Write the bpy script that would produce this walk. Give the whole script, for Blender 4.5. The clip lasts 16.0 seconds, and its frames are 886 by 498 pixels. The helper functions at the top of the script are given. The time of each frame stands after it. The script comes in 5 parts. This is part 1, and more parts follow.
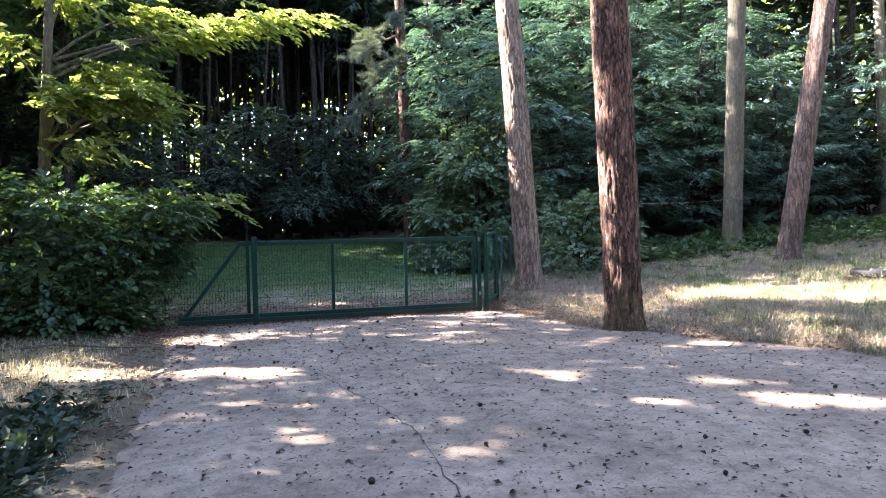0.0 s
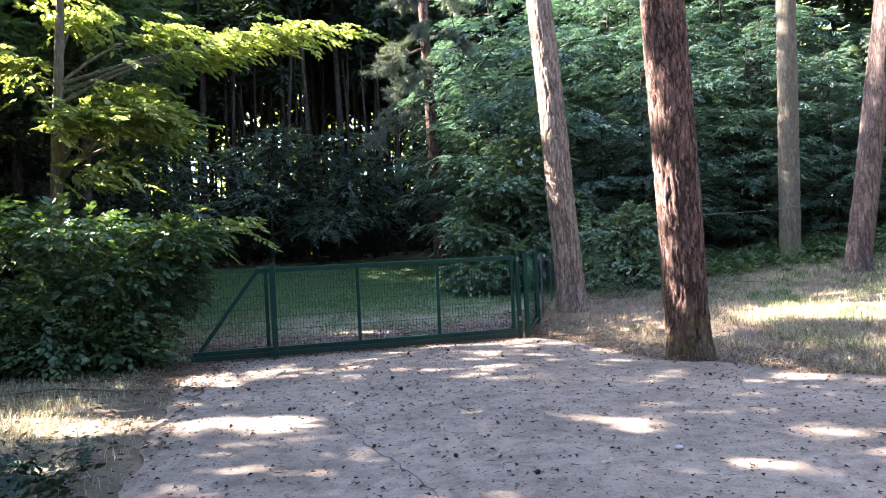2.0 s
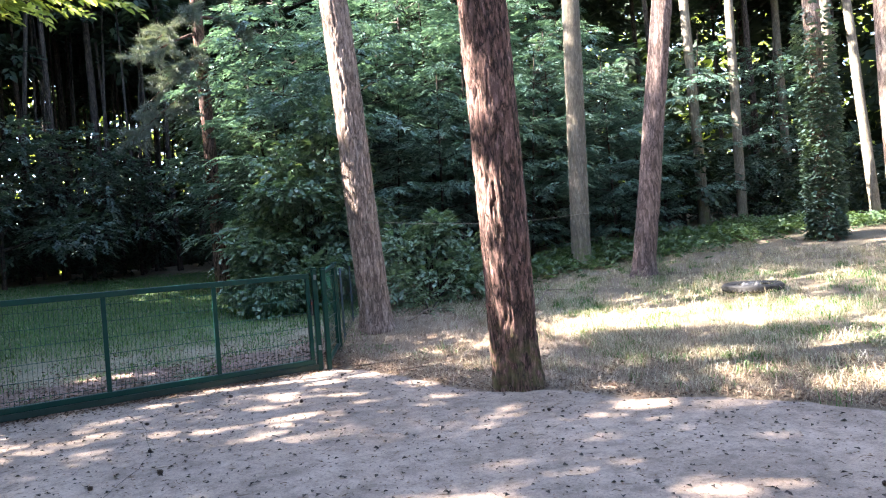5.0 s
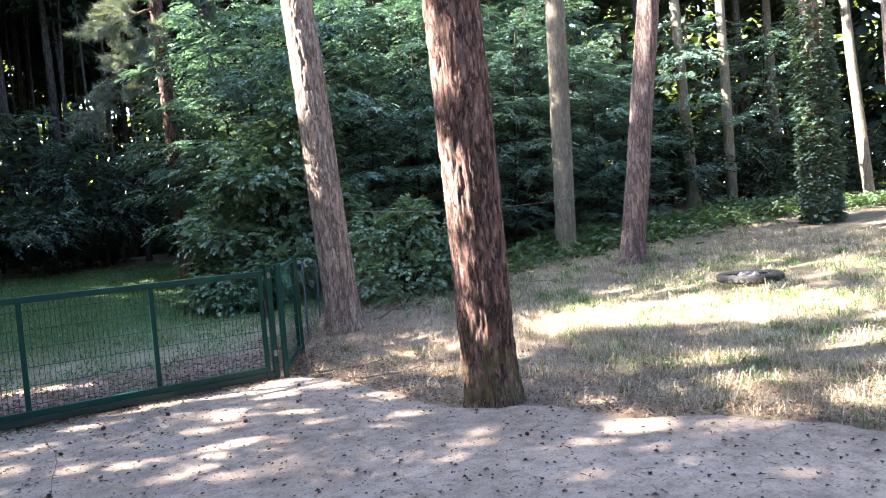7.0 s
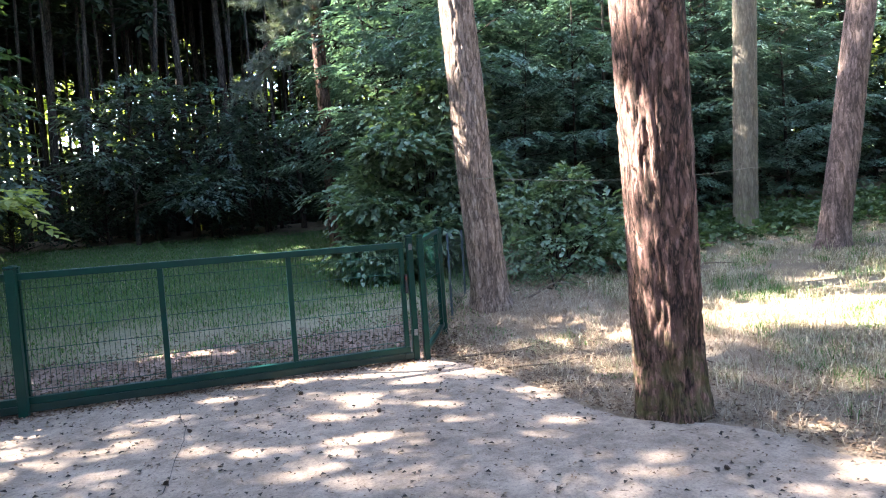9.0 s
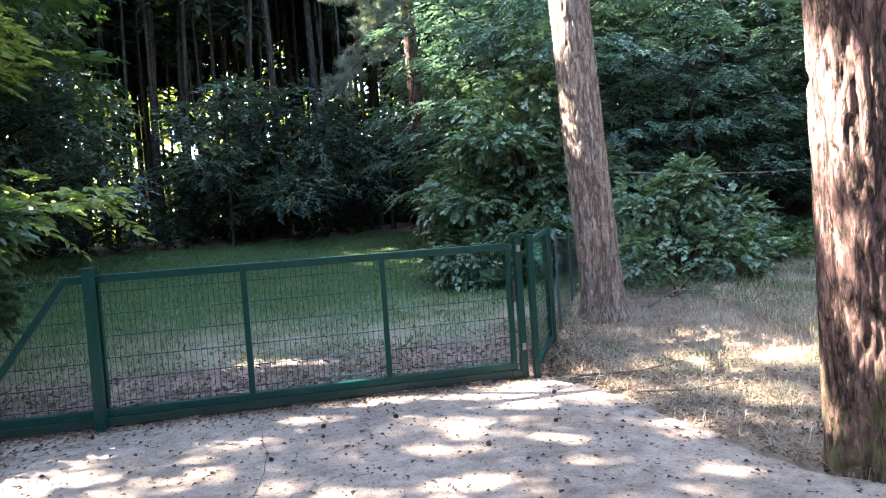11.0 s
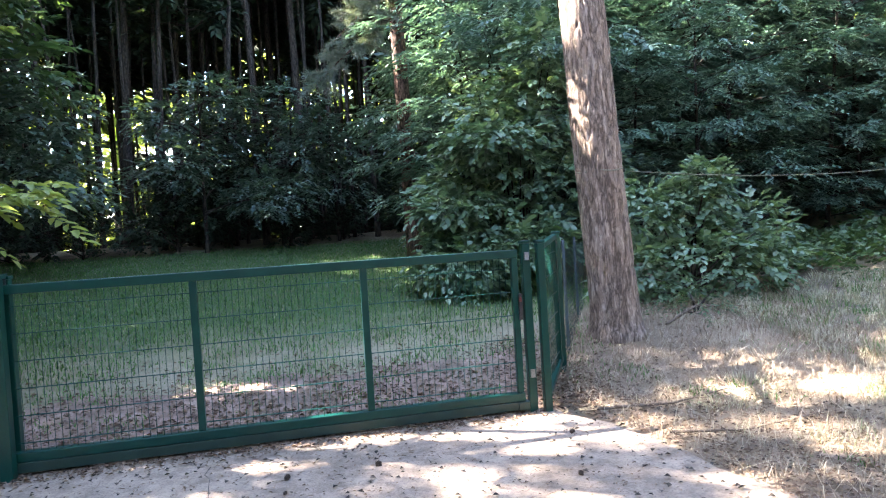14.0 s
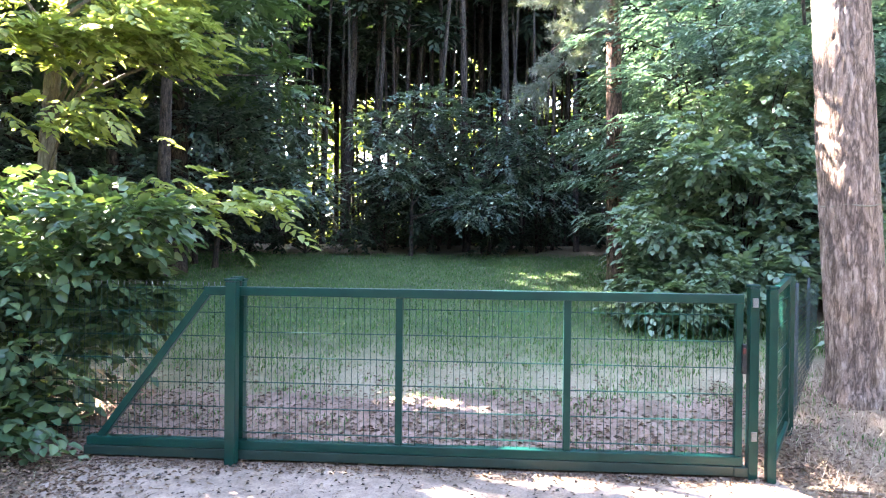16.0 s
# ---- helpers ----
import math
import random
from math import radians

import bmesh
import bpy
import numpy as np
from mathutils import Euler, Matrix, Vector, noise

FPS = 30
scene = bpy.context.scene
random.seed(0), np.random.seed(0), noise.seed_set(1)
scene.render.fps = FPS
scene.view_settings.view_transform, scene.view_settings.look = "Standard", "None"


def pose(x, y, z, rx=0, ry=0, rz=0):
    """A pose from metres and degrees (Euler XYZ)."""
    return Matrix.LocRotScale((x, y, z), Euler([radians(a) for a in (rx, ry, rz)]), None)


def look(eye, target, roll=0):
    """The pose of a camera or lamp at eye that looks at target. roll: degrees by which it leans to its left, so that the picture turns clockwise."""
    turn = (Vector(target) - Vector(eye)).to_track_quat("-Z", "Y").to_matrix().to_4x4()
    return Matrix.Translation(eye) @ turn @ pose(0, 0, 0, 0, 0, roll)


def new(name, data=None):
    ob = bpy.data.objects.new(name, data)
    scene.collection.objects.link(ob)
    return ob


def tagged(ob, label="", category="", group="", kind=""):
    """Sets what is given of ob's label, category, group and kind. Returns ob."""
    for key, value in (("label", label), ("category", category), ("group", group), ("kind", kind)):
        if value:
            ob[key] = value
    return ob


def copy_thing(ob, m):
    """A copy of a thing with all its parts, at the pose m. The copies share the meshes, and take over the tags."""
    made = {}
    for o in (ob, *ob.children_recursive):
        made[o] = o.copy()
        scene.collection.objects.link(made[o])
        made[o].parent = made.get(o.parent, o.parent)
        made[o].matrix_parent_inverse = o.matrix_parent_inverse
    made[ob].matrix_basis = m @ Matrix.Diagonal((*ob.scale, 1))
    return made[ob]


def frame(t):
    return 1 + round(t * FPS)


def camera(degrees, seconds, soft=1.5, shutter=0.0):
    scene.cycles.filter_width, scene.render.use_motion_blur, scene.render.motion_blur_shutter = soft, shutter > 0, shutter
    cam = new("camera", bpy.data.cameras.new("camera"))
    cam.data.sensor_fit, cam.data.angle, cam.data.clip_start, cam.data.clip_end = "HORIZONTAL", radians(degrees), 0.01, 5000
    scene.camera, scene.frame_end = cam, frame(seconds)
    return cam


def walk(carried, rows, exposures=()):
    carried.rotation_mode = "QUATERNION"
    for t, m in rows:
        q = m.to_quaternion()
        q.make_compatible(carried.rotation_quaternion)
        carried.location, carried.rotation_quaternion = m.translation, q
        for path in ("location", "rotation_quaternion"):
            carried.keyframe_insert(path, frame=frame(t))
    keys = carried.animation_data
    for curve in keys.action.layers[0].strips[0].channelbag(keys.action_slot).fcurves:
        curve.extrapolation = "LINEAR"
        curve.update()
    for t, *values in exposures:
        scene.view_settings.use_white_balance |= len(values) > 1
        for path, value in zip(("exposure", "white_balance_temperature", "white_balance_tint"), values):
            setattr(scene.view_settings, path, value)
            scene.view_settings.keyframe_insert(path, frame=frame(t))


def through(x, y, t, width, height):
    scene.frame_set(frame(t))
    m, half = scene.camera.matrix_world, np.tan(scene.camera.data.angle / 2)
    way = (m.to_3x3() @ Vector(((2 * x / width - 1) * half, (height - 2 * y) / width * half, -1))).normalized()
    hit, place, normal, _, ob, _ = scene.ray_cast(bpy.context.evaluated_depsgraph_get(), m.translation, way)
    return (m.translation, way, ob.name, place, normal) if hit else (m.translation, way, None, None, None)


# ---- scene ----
cam = camera(68.3, 16.0, soft=1.1, shutter=0.25)
PATH = [
    (0, (-3.75, -11.525, 1.412), (-3.233, -9.594, 1.372), -1.4),
    (0.5, (-3.634, -11.255, 1.408), (-3.157, -9.314, 1.366), -2.8),
    (1, (-3.572, -11.022, 1.462), (-2.972, -9.114, 1.449), -2.5),
    (1.5, (-3.588, -10.779, 1.464), (-2.935, -8.889, 1.506), -1.4),
    (2, (-3.556, -10.5, 1.46), (-3.126, -8.547, 1.479), -2.9),
    (2.5, (-3.486, -10.228, 1.476), (-2.959, -8.299, 1.465), -3.2),
    (3, (-3.482, -9.969, 1.483), (-2.778, -8.098, 1.441), -4.1),
    (3.5, (-3.421, -9.701, 1.49), (-2.832, -7.789, 1.498), -4.4),
    (4, (-3.272, -9.531, 1.541), (-2.488, -7.691, 1.546), -5.0),
    (4.5, (-3.218, -9.208, 1.575), (-2.198, -7.488, 1.576), -5.9),
    (5, (-3.136, -8.979, 1.602), (-2.115, -7.259, 1.601), -4.4),
    (7.3, (-2.391, -8.124, 1.703), (-1.338, -6.424, 1.646), -5.1),
    (7.5, (-2.375, -8.005, 1.699), (-1.287, -6.327, 1.706), -4.3),
    (8, (-2.308, -7.777, 1.689), (-1.333, -6.032, 1.647), -3.1),
    (8.5, (-2.14, -7.551, 1.676), (-1.405, -5.691, 1.674), -3.5),
    (9, (-2.065, -7.328, 1.678), (-1.421, -5.438, 1.574), -3.9),
    (9.5, (-2.092, -7.08, 1.677), (-1.464, -5.183, 1.613), -2.6),
    (10, (-2.045, -6.885, 1.655), (-1.639, -4.926, 1.66), -2.9),
    (10.2, (-2.026, -6.769, 1.661), (-1.639, -4.809, 1.582), -4.1),
    (12.3, (-2.015, -5.919, 1.617), (-1.565, -3.972, 1.54), -2.4),
    (12.5, (-2.009, -5.855, 1.632), (-1.511, -3.922, 1.516), -1.8),
    (13, (-2.002, -5.648, 1.601), (-1.607, -3.691, 1.482), -2.9),
    (13.5, (-1.904, -5.454, 1.626), (-1.441, -3.514, 1.488), -3.2),
    (14, (-1.891, -5.289, 1.588), (-1.45, -3.339, 1.534), -3.5),
    (14.5, (-1.867, -5.214, 1.529), (-1.65, -3.228, 1.428), -2.8),
    (15, (-1.941, -5.053, 1.651), (-2.107, -3.064, 1.519), -0.7),
    (15.5, (-1.935, -5.065, 1.704), (-2.134, -3.076, 1.628), -0.8),
    (16, (-1.971, -5.076, 1.745), (-2.114, -3.081, 1.732), 0.6),
]
walk(cam, [(t, look(eye, target, roll)) for t, eye, target, roll in PATH],
     [(0, 3.65, 6650, 18), (5, 3.8, 6600, 18), (9, 3.92, 6700, 15), (10, 4.06, 6700, 15), (13, 4.36, 6700, 15), (14.5, 4.52, 6750, 17), (15.2, 5.06, 6950, 22), (16, 5.27, 6950, 22)])


# ---- light ----
SUN_EL, SUN_AZ = radians(38), math.atan2(-0.90, 0.43)   # azimuth from +y, clockwise positive
SUN_DIR = Vector((-0.902 * math.cos(SUN_EL), 0.431 * math.cos(SUN_EL), math.sin(SUN_EL)))
world = bpy.data.worlds.new("sky")
scene.world = world
world.use_nodes = True
wn = world.node_tree.nodes
sky = wn.new("ShaderNodeTexSky")
sky.sky_type, sky.sun_disc = "NISHITA", False
sky.sun_elevation, sky.sun_rotation = SUN_EL, SUN_AZ
world.node_tree.links.new(sky.outputs[0], wn["Background"].inputs[0])
wn["Background"].inputs[1].default_value = 0.1
sun = new("sun", bpy.data.lights.new("sun", "SUN"))
sun.data.energy, sun.data.angle, sun.data.color = 5.0, radians(0.53), (1.0, 0.95, 0.86)
sun.matrix_world = look(SUN_DIR * 60, (0, 0, 0))


# ---- materials ----
def material(name, rough=0.8, metal=0.0):
    m = bpy.data.materials.new(name)
    m.use_nodes = True
    nt = m.node_tree
    b = nt.nodes["Principled BSDF"]
    b.inputs["Roughness"].default_value, b.inputs["Metallic"].default_value = rough, metal
    return m, nt, b


def node(nt, kind, **sets):
    n = nt.nodes.new(kind)
    for k, v in sets.items():
        n.inputs[k.replace("_", " ")].default_value = v
    return n


def ramp(nt, fac, stops):
    r = nt.nodes.new("ShaderNodeValToRGB")
    nt.links.new(fac, r.inputs[0])
    e = r.color_ramp.elements
    while len(e) < len(stops):
        e.new(0.5)
    for el, (p, c) in zip(e, stops):
        el.position, el.color = p, (*c, 1)
    return r.outputs[0]


def coords(nt, scale=(1, 1, 1)):
    c = nt.nodes.new("ShaderNodeTexCoord")
    m = nt.nodes.new("ShaderNodeMapping")
    m.inputs["Scale"].default_value = scale
    nt.links.new(c.outputs["Object"], m.inputs["Vector"])
    return m.outputs[0]


def noise_tex(nt, vec, scale, detail=5.0, rough=0.6):
    n = node(nt, "ShaderNodeTexNoise", Scale=scale, Detail=detail, Roughness=rough)
    nt.links.new(vec, n.inputs["Vector"])
    return n.outputs[0]


def mixc(nt, fac, a, b, mode="MIX"):
    m = nt.nodes.new("ShaderNodeMix")
    m.data_type, m.blend_type = "RGBA", mode
    for sock, v in ((m.inputs[0], fac), (m.inputs[6], a), (m.inputs[7], b)):
        if isinstance(v, (int, float)):
            sock.default_value = v
        elif isinstance(v, tuple):
            sock.default_value = (*v, 1)
        else:
            nt.links.new(v, sock)
    return m.outputs[2]


def bump(nt, b, height, strength=0.4, dist=0.02):
    n = node(nt, "ShaderNodeBump", Strength=strength, Distance=dist)
    nt.links.new(height, n.inputs["Height"])
    nt.links.new(n.outputs[0], b.inputs["Normal"])


def surface(name, stops, scale, rough=0.85, detail=6.0, fine=None, stretch=(1, 1, 1), relief=0.4, dist=0.02, metal=0.0):
    """Two scales of noise: broad stains through the ramp, fine grain over it and as relief."""
    m, nt, b = material(name, rough, metal)
    v = coords(nt, stretch)
    col = ramp(nt, noise_tex(nt, v, scale, detail), stops)
    g = noise_tex(nt, v, fine or scale * 12, 4.0, 0.7)
    col = mixc(nt, 0.55, col, ramp(nt, g, [(0.3, (0.45, 0.45, 0.45)), (0.7, (1, 1, 1))]), "MULTIPLY")
    nt.links.new(col, b.inputs["Base Color"])
    bump(nt, b, g, relief, dist)
    return m


def leaf_material(name, stops, through=0.45, rough=0.5, tint=(1.0, 1.0, 0.35)):
    """Leaves that differ one from another and let light through."""
    m = bpy.data.materials.new(name)
    m.use_nodes = True
    nt = m.node_tree
    b = nt.nodes["Principled BSDF"]
    b.inputs["Roughness"].default_value = rough
    geo = nt.nodes.new("ShaderNodeNewGeometry")
    col = ramp(nt, geo.outputs["Random Per Island"], stops)
    nt.links.new(col, b.inputs["Base Color"])
    tr = nt.nodes.new("ShaderNodeBsdfTranslucent")
    nt.links.new(mixc(nt, 1.0, col, tint, "MULTIPLY"), tr.inputs["Color"])
    mix = nt.nodes.new("ShaderNodeMixShader")
    mix.inputs[0].default_value = through
    nt.links.new(b.outputs[0], mix.inputs[1])
    nt.links.new(tr.outputs[0], mix.inputs[2])
    nt.links.new(mix.outputs[0], nt.nodes["Material Output"].inputs[0])
    return m


def bark_material(name, pale, dark, moss=None, furrow=1.0):
    """Long scaly plates: two scales of ridged grain, drawn out along the trunk, with dark furrows between."""
    m, nt, b = material(name, 0.95)
    c = nt.nodes.new("ShaderNodeTexCoord")

    def ridge(stretch, scale, detail):
        mp = nt.nodes.new("ShaderNodeMapping")
        mp.inputs["Scale"].default_value = stretch
        nt.links.new(c.outputs["Object"], mp.inputs["Vector"])
        n = node(nt, "ShaderNodeTexNoise", Scale=scale, Detail=detail, Roughness=0.62, Distortion=0.35)
        nt.links.new(mp.outputs[0], n.inputs["Vector"])
        s = nt.nodes.new("ShaderNodeMath")
        s.operation, s.inputs[1].default_value = "SUBTRACT", 0.5
        a = nt.nodes.new("ShaderNodeMath")
        a.operation = "ABSOLUTE"
        nt.links.new(n.outputs[0], s.inputs[0])
        nt.links.new(s.outputs[0], a.inputs[0])
        return a.outputs[0], n.outputs[0]

    r1, n1 = ridge((1, 1, 0.2), 10.5, 3.0)
    r2, n2 = ridge((1, 1, 0.3), 27.0, 4.0)
    col = ramp(nt, n2, [(0.3, dark), (0.68, pale)])
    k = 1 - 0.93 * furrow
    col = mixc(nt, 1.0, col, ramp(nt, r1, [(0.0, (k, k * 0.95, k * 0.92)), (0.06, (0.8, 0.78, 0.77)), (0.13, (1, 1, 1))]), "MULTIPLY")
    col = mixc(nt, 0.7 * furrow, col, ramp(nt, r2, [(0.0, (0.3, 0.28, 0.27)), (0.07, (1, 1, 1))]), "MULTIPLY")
    big = noise_tex(nt, c.outputs["Object"], 1.6, 3.0)
    col = mixc(nt, 0.5, col, ramp(nt, big, [(0.35, (0.6, 0.57, 0.55)), (0.65, (1, 1, 1))]), "MULTIPLY")
    if moss:
        xyz = nt.nodes.new("ShaderNodeSeparateXYZ")
        nt.links.new(c.outputs["Object"], xyz.inputs[0])
        low = ramp(nt, xyz.outputs["Z"], [(0.25, (1, 1, 1)), (0.85, (0.08, 0.08, 0.08))])
        col = mixc(nt, ramp(nt, noise_tex(nt, c.outputs["Object"], 9.0, 4.0), [(0.42, (0, 0, 0)), (0.6, (0.7, 0.7, 0.7))]), col, mixc(nt, low, col, moss))
    nt.links.new(col, b.inputs["Base Color"])
    h = nt.nodes.new("ShaderNodeMath")
    h.operation = "ADD"
    nt.links.new(r1, h.inputs[0])
    nt.links.new(r2, h.inputs[1])
    bump(nt, b, h.outputs[0], 0.7, 0.045)
    return m


def concrete_material():
    """Old concrete: broad stains, blotches of ground-in dirt, dark pits and pale grains."""
    m, nt, b = material("weathered_concrete", 0.93)
    v = coords(nt)
    col = ramp(nt, noise_tex(nt, v, 0.8, 6.0), [(0.3, (0.215, 0.164, 0.124)), (0.5, (0.315, 0.243, 0.187)), (0.7, (0.40, 0.312, 0.243))])
    blot = noise_tex(nt, v, 5.5, 7.0, 0.72)
    col = mixc(nt, 0.75, col, ramp(nt, blot, [(0.34, (0.42, 0.40, 0.39)), (0.56, (1, 1, 1)), (0.75, (1.25, 1.24, 1.22))]), "MULTIPLY")
    grain = noise_tex(nt, v, 48, 5.0, 0.75)
    col = mixc(nt, 0.6, col, ramp(nt, grain, [(0.34, (0.4, 0.39, 0.38)), (0.5, (1, 1, 1)), (0.7, (1.25, 1.23, 1.2))]), "MULTIPLY")
    pits = nt.nodes.new("ShaderNodeTexVoronoi")
    pits.inputs["Scale"].default_value = 16.0
    nt.links.new(v, pits.inputs["Vector"])
    col = mixc(nt, 0.8, col, ramp(nt, pits.outputs["Distance"], [(0.0, (0.2, 0.18, 0.16)), (0.13, (1, 1, 1))]), "MULTIPLY")
    nt.links.new(col, b.inputs["Base Color"])
    bump(nt, b, grain, 0.5, 0.008)
    return m


CONCRETE = concrete_material()
SOIL = surface("forest_floor", [(0.3, (0.12, 0.09, 0.06)), (0.48, (0.21, 0.165, 0.11)), (0.62, (0.24, 0.20, 0.13)), (0.8, (0.31, 0.25, 0.18))], 0.9, 0.98, fine=22, relief=0.9, dist=0.05)
def lawn_material():
    """Trodden pale earth near the gate, turning to moss and turf further back."""
    m, nt, b = material("lawn_ground", 0.98)
    v = coords(nt)
    n = noise_tex(nt, v, 1.3, 6.0)
    bare = ramp(nt, n, [(0.3, (0.19, 0.175, 0.10)), (0.55, (0.31, 0.275, 0.185)), (0.75, (0.41, 0.33, 0.25))])
    turf = ramp(nt, n, [(0.3, (0.035, 0.075, 0.025)), (0.55, (0.065, 0.115, 0.04)), (0.75, (0.12, 0.15, 0.065))])
    xyz = nt.nodes.new("ShaderNodeSeparateXYZ")
    nt.links.new(v, xyz.inputs[0])
    back = node(nt, "ShaderNodeMapRange", From_Min=2.0, From_Max=6.5)
    nt.links.new(xyz.outputs["Y"], back.inputs["Value"])
    patch = nt.nodes.new("ShaderNodeMath")
    patch.operation, patch.use_clamp = "MULTIPLY_ADD", True
    patch.inputs[1].default_value = 1.6
    lift = nt.nodes.new("ShaderNodeMath")
    lift.operation, lift.inputs[1].default_value = "SUBTRACT", 0.65
    nt.links.new(noise_tex(nt, v, 0.7, 5.0), lift.inputs[0])
    nt.links.new(back.outputs[0], patch.inputs[0])
    nt.links.new(lift.outputs[0], patch.inputs[2])
    col = mixc(nt, patch.outputs[0], bare, turf)
    g = noise_tex(nt, v, 30, 4.0, 0.7)
    nt.links.new(mixc(nt, 0.55, col, ramp(nt, g, [(0.3, (0.45, 0.45, 0.45)), (0.7, (1, 1, 1))]), "MULTIPLY"), b.inputs["Base Color"])
    bump(nt, b, g, 0.8, 0.04)
    return m


LAWN_SOIL = lawn_material()
LITTER = surface("leaf_litter", [(0.3, (0.18, 0.118, 0.092)), (0.55, (0.325, 0.222, 0.178)), (0.75, (0.42, 0.30, 0.245))], 3.0, 0.98, fine=34, relief=0.9, dist=0.03)
SAND = surface("needle_litter", [(0.3, (0.18, 0.128, 0.09)), (0.55, (0.32, 0.245, 0.17)), (0.75, (0.45, 0.365, 0.26))], 2.2, 0.98, fine=40, relief=0.9, dist=0.03)
GREEN = surface("green_powder_coat", [(0.3, (0.002, 0.040, 0.032)), (0.7, (0.002, 0.056, 0.044))], 6.0, 0.33, fine=200, relief=0.05, dist=0.002)
GREEN.node_tree.nodes["Principled BSDF"].inputs["Specular IOR Level"].default_value = 0.3
GREEN_DARK = surface("dusty_green_rail", [(0.3, (0.007, 0.032, 0.025)), (0.7, (0.018, 0.05, 0.04))], 7.0, 0.5, fine=90, relief=0.1, dist=0.002)
DULL_BLUE = surface("faded_blue_paint", [(0.3, (0.05, 0.08, 0.11)), (0.7, (0.09, 0.13, 0.16))], 8, 0.6)
STEEL = surface("grey_steel", [(0.3, (0.25, 0.26, 0.27)), (0.7, (0.4, 0.41, 0.42))], 8, 0.45, metal=0.8)
BLACK = surface("black_plastic", [(0.3, (0.015, 0.015, 0.016)), (0.7, (0.03, 0.03, 0.03))], 20, 0.5)
RED = surface("red_plastic", [(0.3, (0.10, 0.014, 0.010)), (0.7, (0.14, 0.022, 0.015))], 20, 0.45)
CRACK = surface("dirt_in_crack", [(0.3, (0.05, 0.045, 0.04)), (0.7, (0.12, 0.10, 0.085))], 12, 0.98)
STONE = surface("pale_stone", [(0.3, (0.5, 0.48, 0.45)), (0.7, (0.66, 0.64, 0.6))], 20, 0.9)
CONE = surface("pine_cone_brown", [(0.3, (0.03, 0.02, 0.014)), (0.7, (0.09, 0.06, 0.04))], 30, 0.9)
TWIG = surface("dry_twig", [(0.3, (0.12, 0.085, 0.06)), (0.7, (0.26, 0.20, 0.15))], 14, 0.95)
ROPE = surface("pale_rope", [(0.3, (0.20, 0.19, 0.14)), (0.7, (0.34, 0.32, 0.25))], 30, 0.9)
RUBBER = surface("weathered_tyre_rubber", [(0.3, (0.02, 0.02, 0.02)), (0.7, (0.06, 0.058, 0.055))], 9, 0.7)
ASH = surface("ash_and_rubble", [(0.3, (0.07, 0.07, 0.07)), (0.7, (0.26, 0.26, 0.26))], 7, 0.98)
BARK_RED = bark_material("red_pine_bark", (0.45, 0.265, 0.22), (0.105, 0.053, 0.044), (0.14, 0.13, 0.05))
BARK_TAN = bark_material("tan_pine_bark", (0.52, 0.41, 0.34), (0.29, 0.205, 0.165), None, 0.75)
# the tan bark darkened, so the leaning trunk's shade sits in its colour
BARK_TAN_SHADED = bark_material("tan_pine_bark_shaded", (0.36, 0.265, 0.235), (0.17, 0.118, 0.10), None, 0.75)
BARK_GREY = bark_material("grey_bark", (0.30, 0.27, 0.21), (0.17, 0.15, 0.115), (0.13, 0.15, 0.06), 0.4)
BARK_DARK = bark_material("dark_bark", (0.13, 0.10, 0.08), (0.05, 0.04, 0.032))
LEAF_MID = leaf_material("green_leaves", [(0.0, (0.052, 0.102, 0.049)), (0.5, (0.088, 0.155, 0.077)), (1.0, (0.134, 0.204, 0.112))], 0.42, 0.4)
LEAF_BLUE = leaf_material("cool_green_leaves", [(0.0, (0.062, 0.113, 0.094)), (0.5, (0.093, 0.156, 0.13)), (1.0, (0.144, 0.206, 0.175))], 0.3, 0.36)
LEAF_FEATHER = leaf_material("feathery_green_leaves", [(0.0, (0.078, 0.150, 0.122)), (0.5, (0.125, 0.218, 0.172)), (1.0, (0.20, 0.295, 0.235))], 0.28, 0.36, (0.9, 1, 0.6))
LEAF_HAZEL = leaf_material("pale_hazel_leaves", [(0.0, (0.11, 0.19, 0.13)), (0.5, (0.175, 0.27, 0.19)), (1.0, (0.26, 0.36, 0.26))], 0.35, 0.34)
# yellow-green leaves, lightened in colour to look glaringly sunlit
LEAF_SUNLIT = leaf_material("sunlit_green_leaves", [(0.0, (0.20, 0.25, 0.08)), (0.5, (0.31, 0.38, 0.135)), (1.0, (0.45, 0.51, 0.24))], 0.6, 0.5, (1, 1, 0.5))
# near-black green: the forest's shade is put into the leaf colour
LEAF_SHADED = leaf_material("shade_dark_leaves", [(0.0, (0.018, 0.039, 0.024)), (0.5, (0.033, 0.060, 0.038)), (1.0, (0.051, 0.078, 0.046))], 0.2, 0.75)
LEAF_ELDER = leaf_material("broad_fresh_leaves", [(0.0, (0.05, 0.105, 0.055)), (0.6, (0.085, 0.155, 0.08)), (1.0, (0.15, 0.22, 0.10))], 0.35, 0.33)
NEEDLE = leaf_material("grey_green_needles", [(0.0, (0.105, 0.150, 0.125)), (0.5, (0.165, 0.205, 0.172)), (1.0, (0.25, 0.27, 0.235))], 0.2)
STRAW = leaf_material("dry_grass_blades", [(0.0, (0.22, 0.18, 0.11)), (0.4, (0.42, 0.37, 0.25)), (0.72, (0.60, 0.54, 0.41)), (1.0, (0.15, 0.20, 0.09))], 0.3, 0.7, (1, 0.95, 0.7))
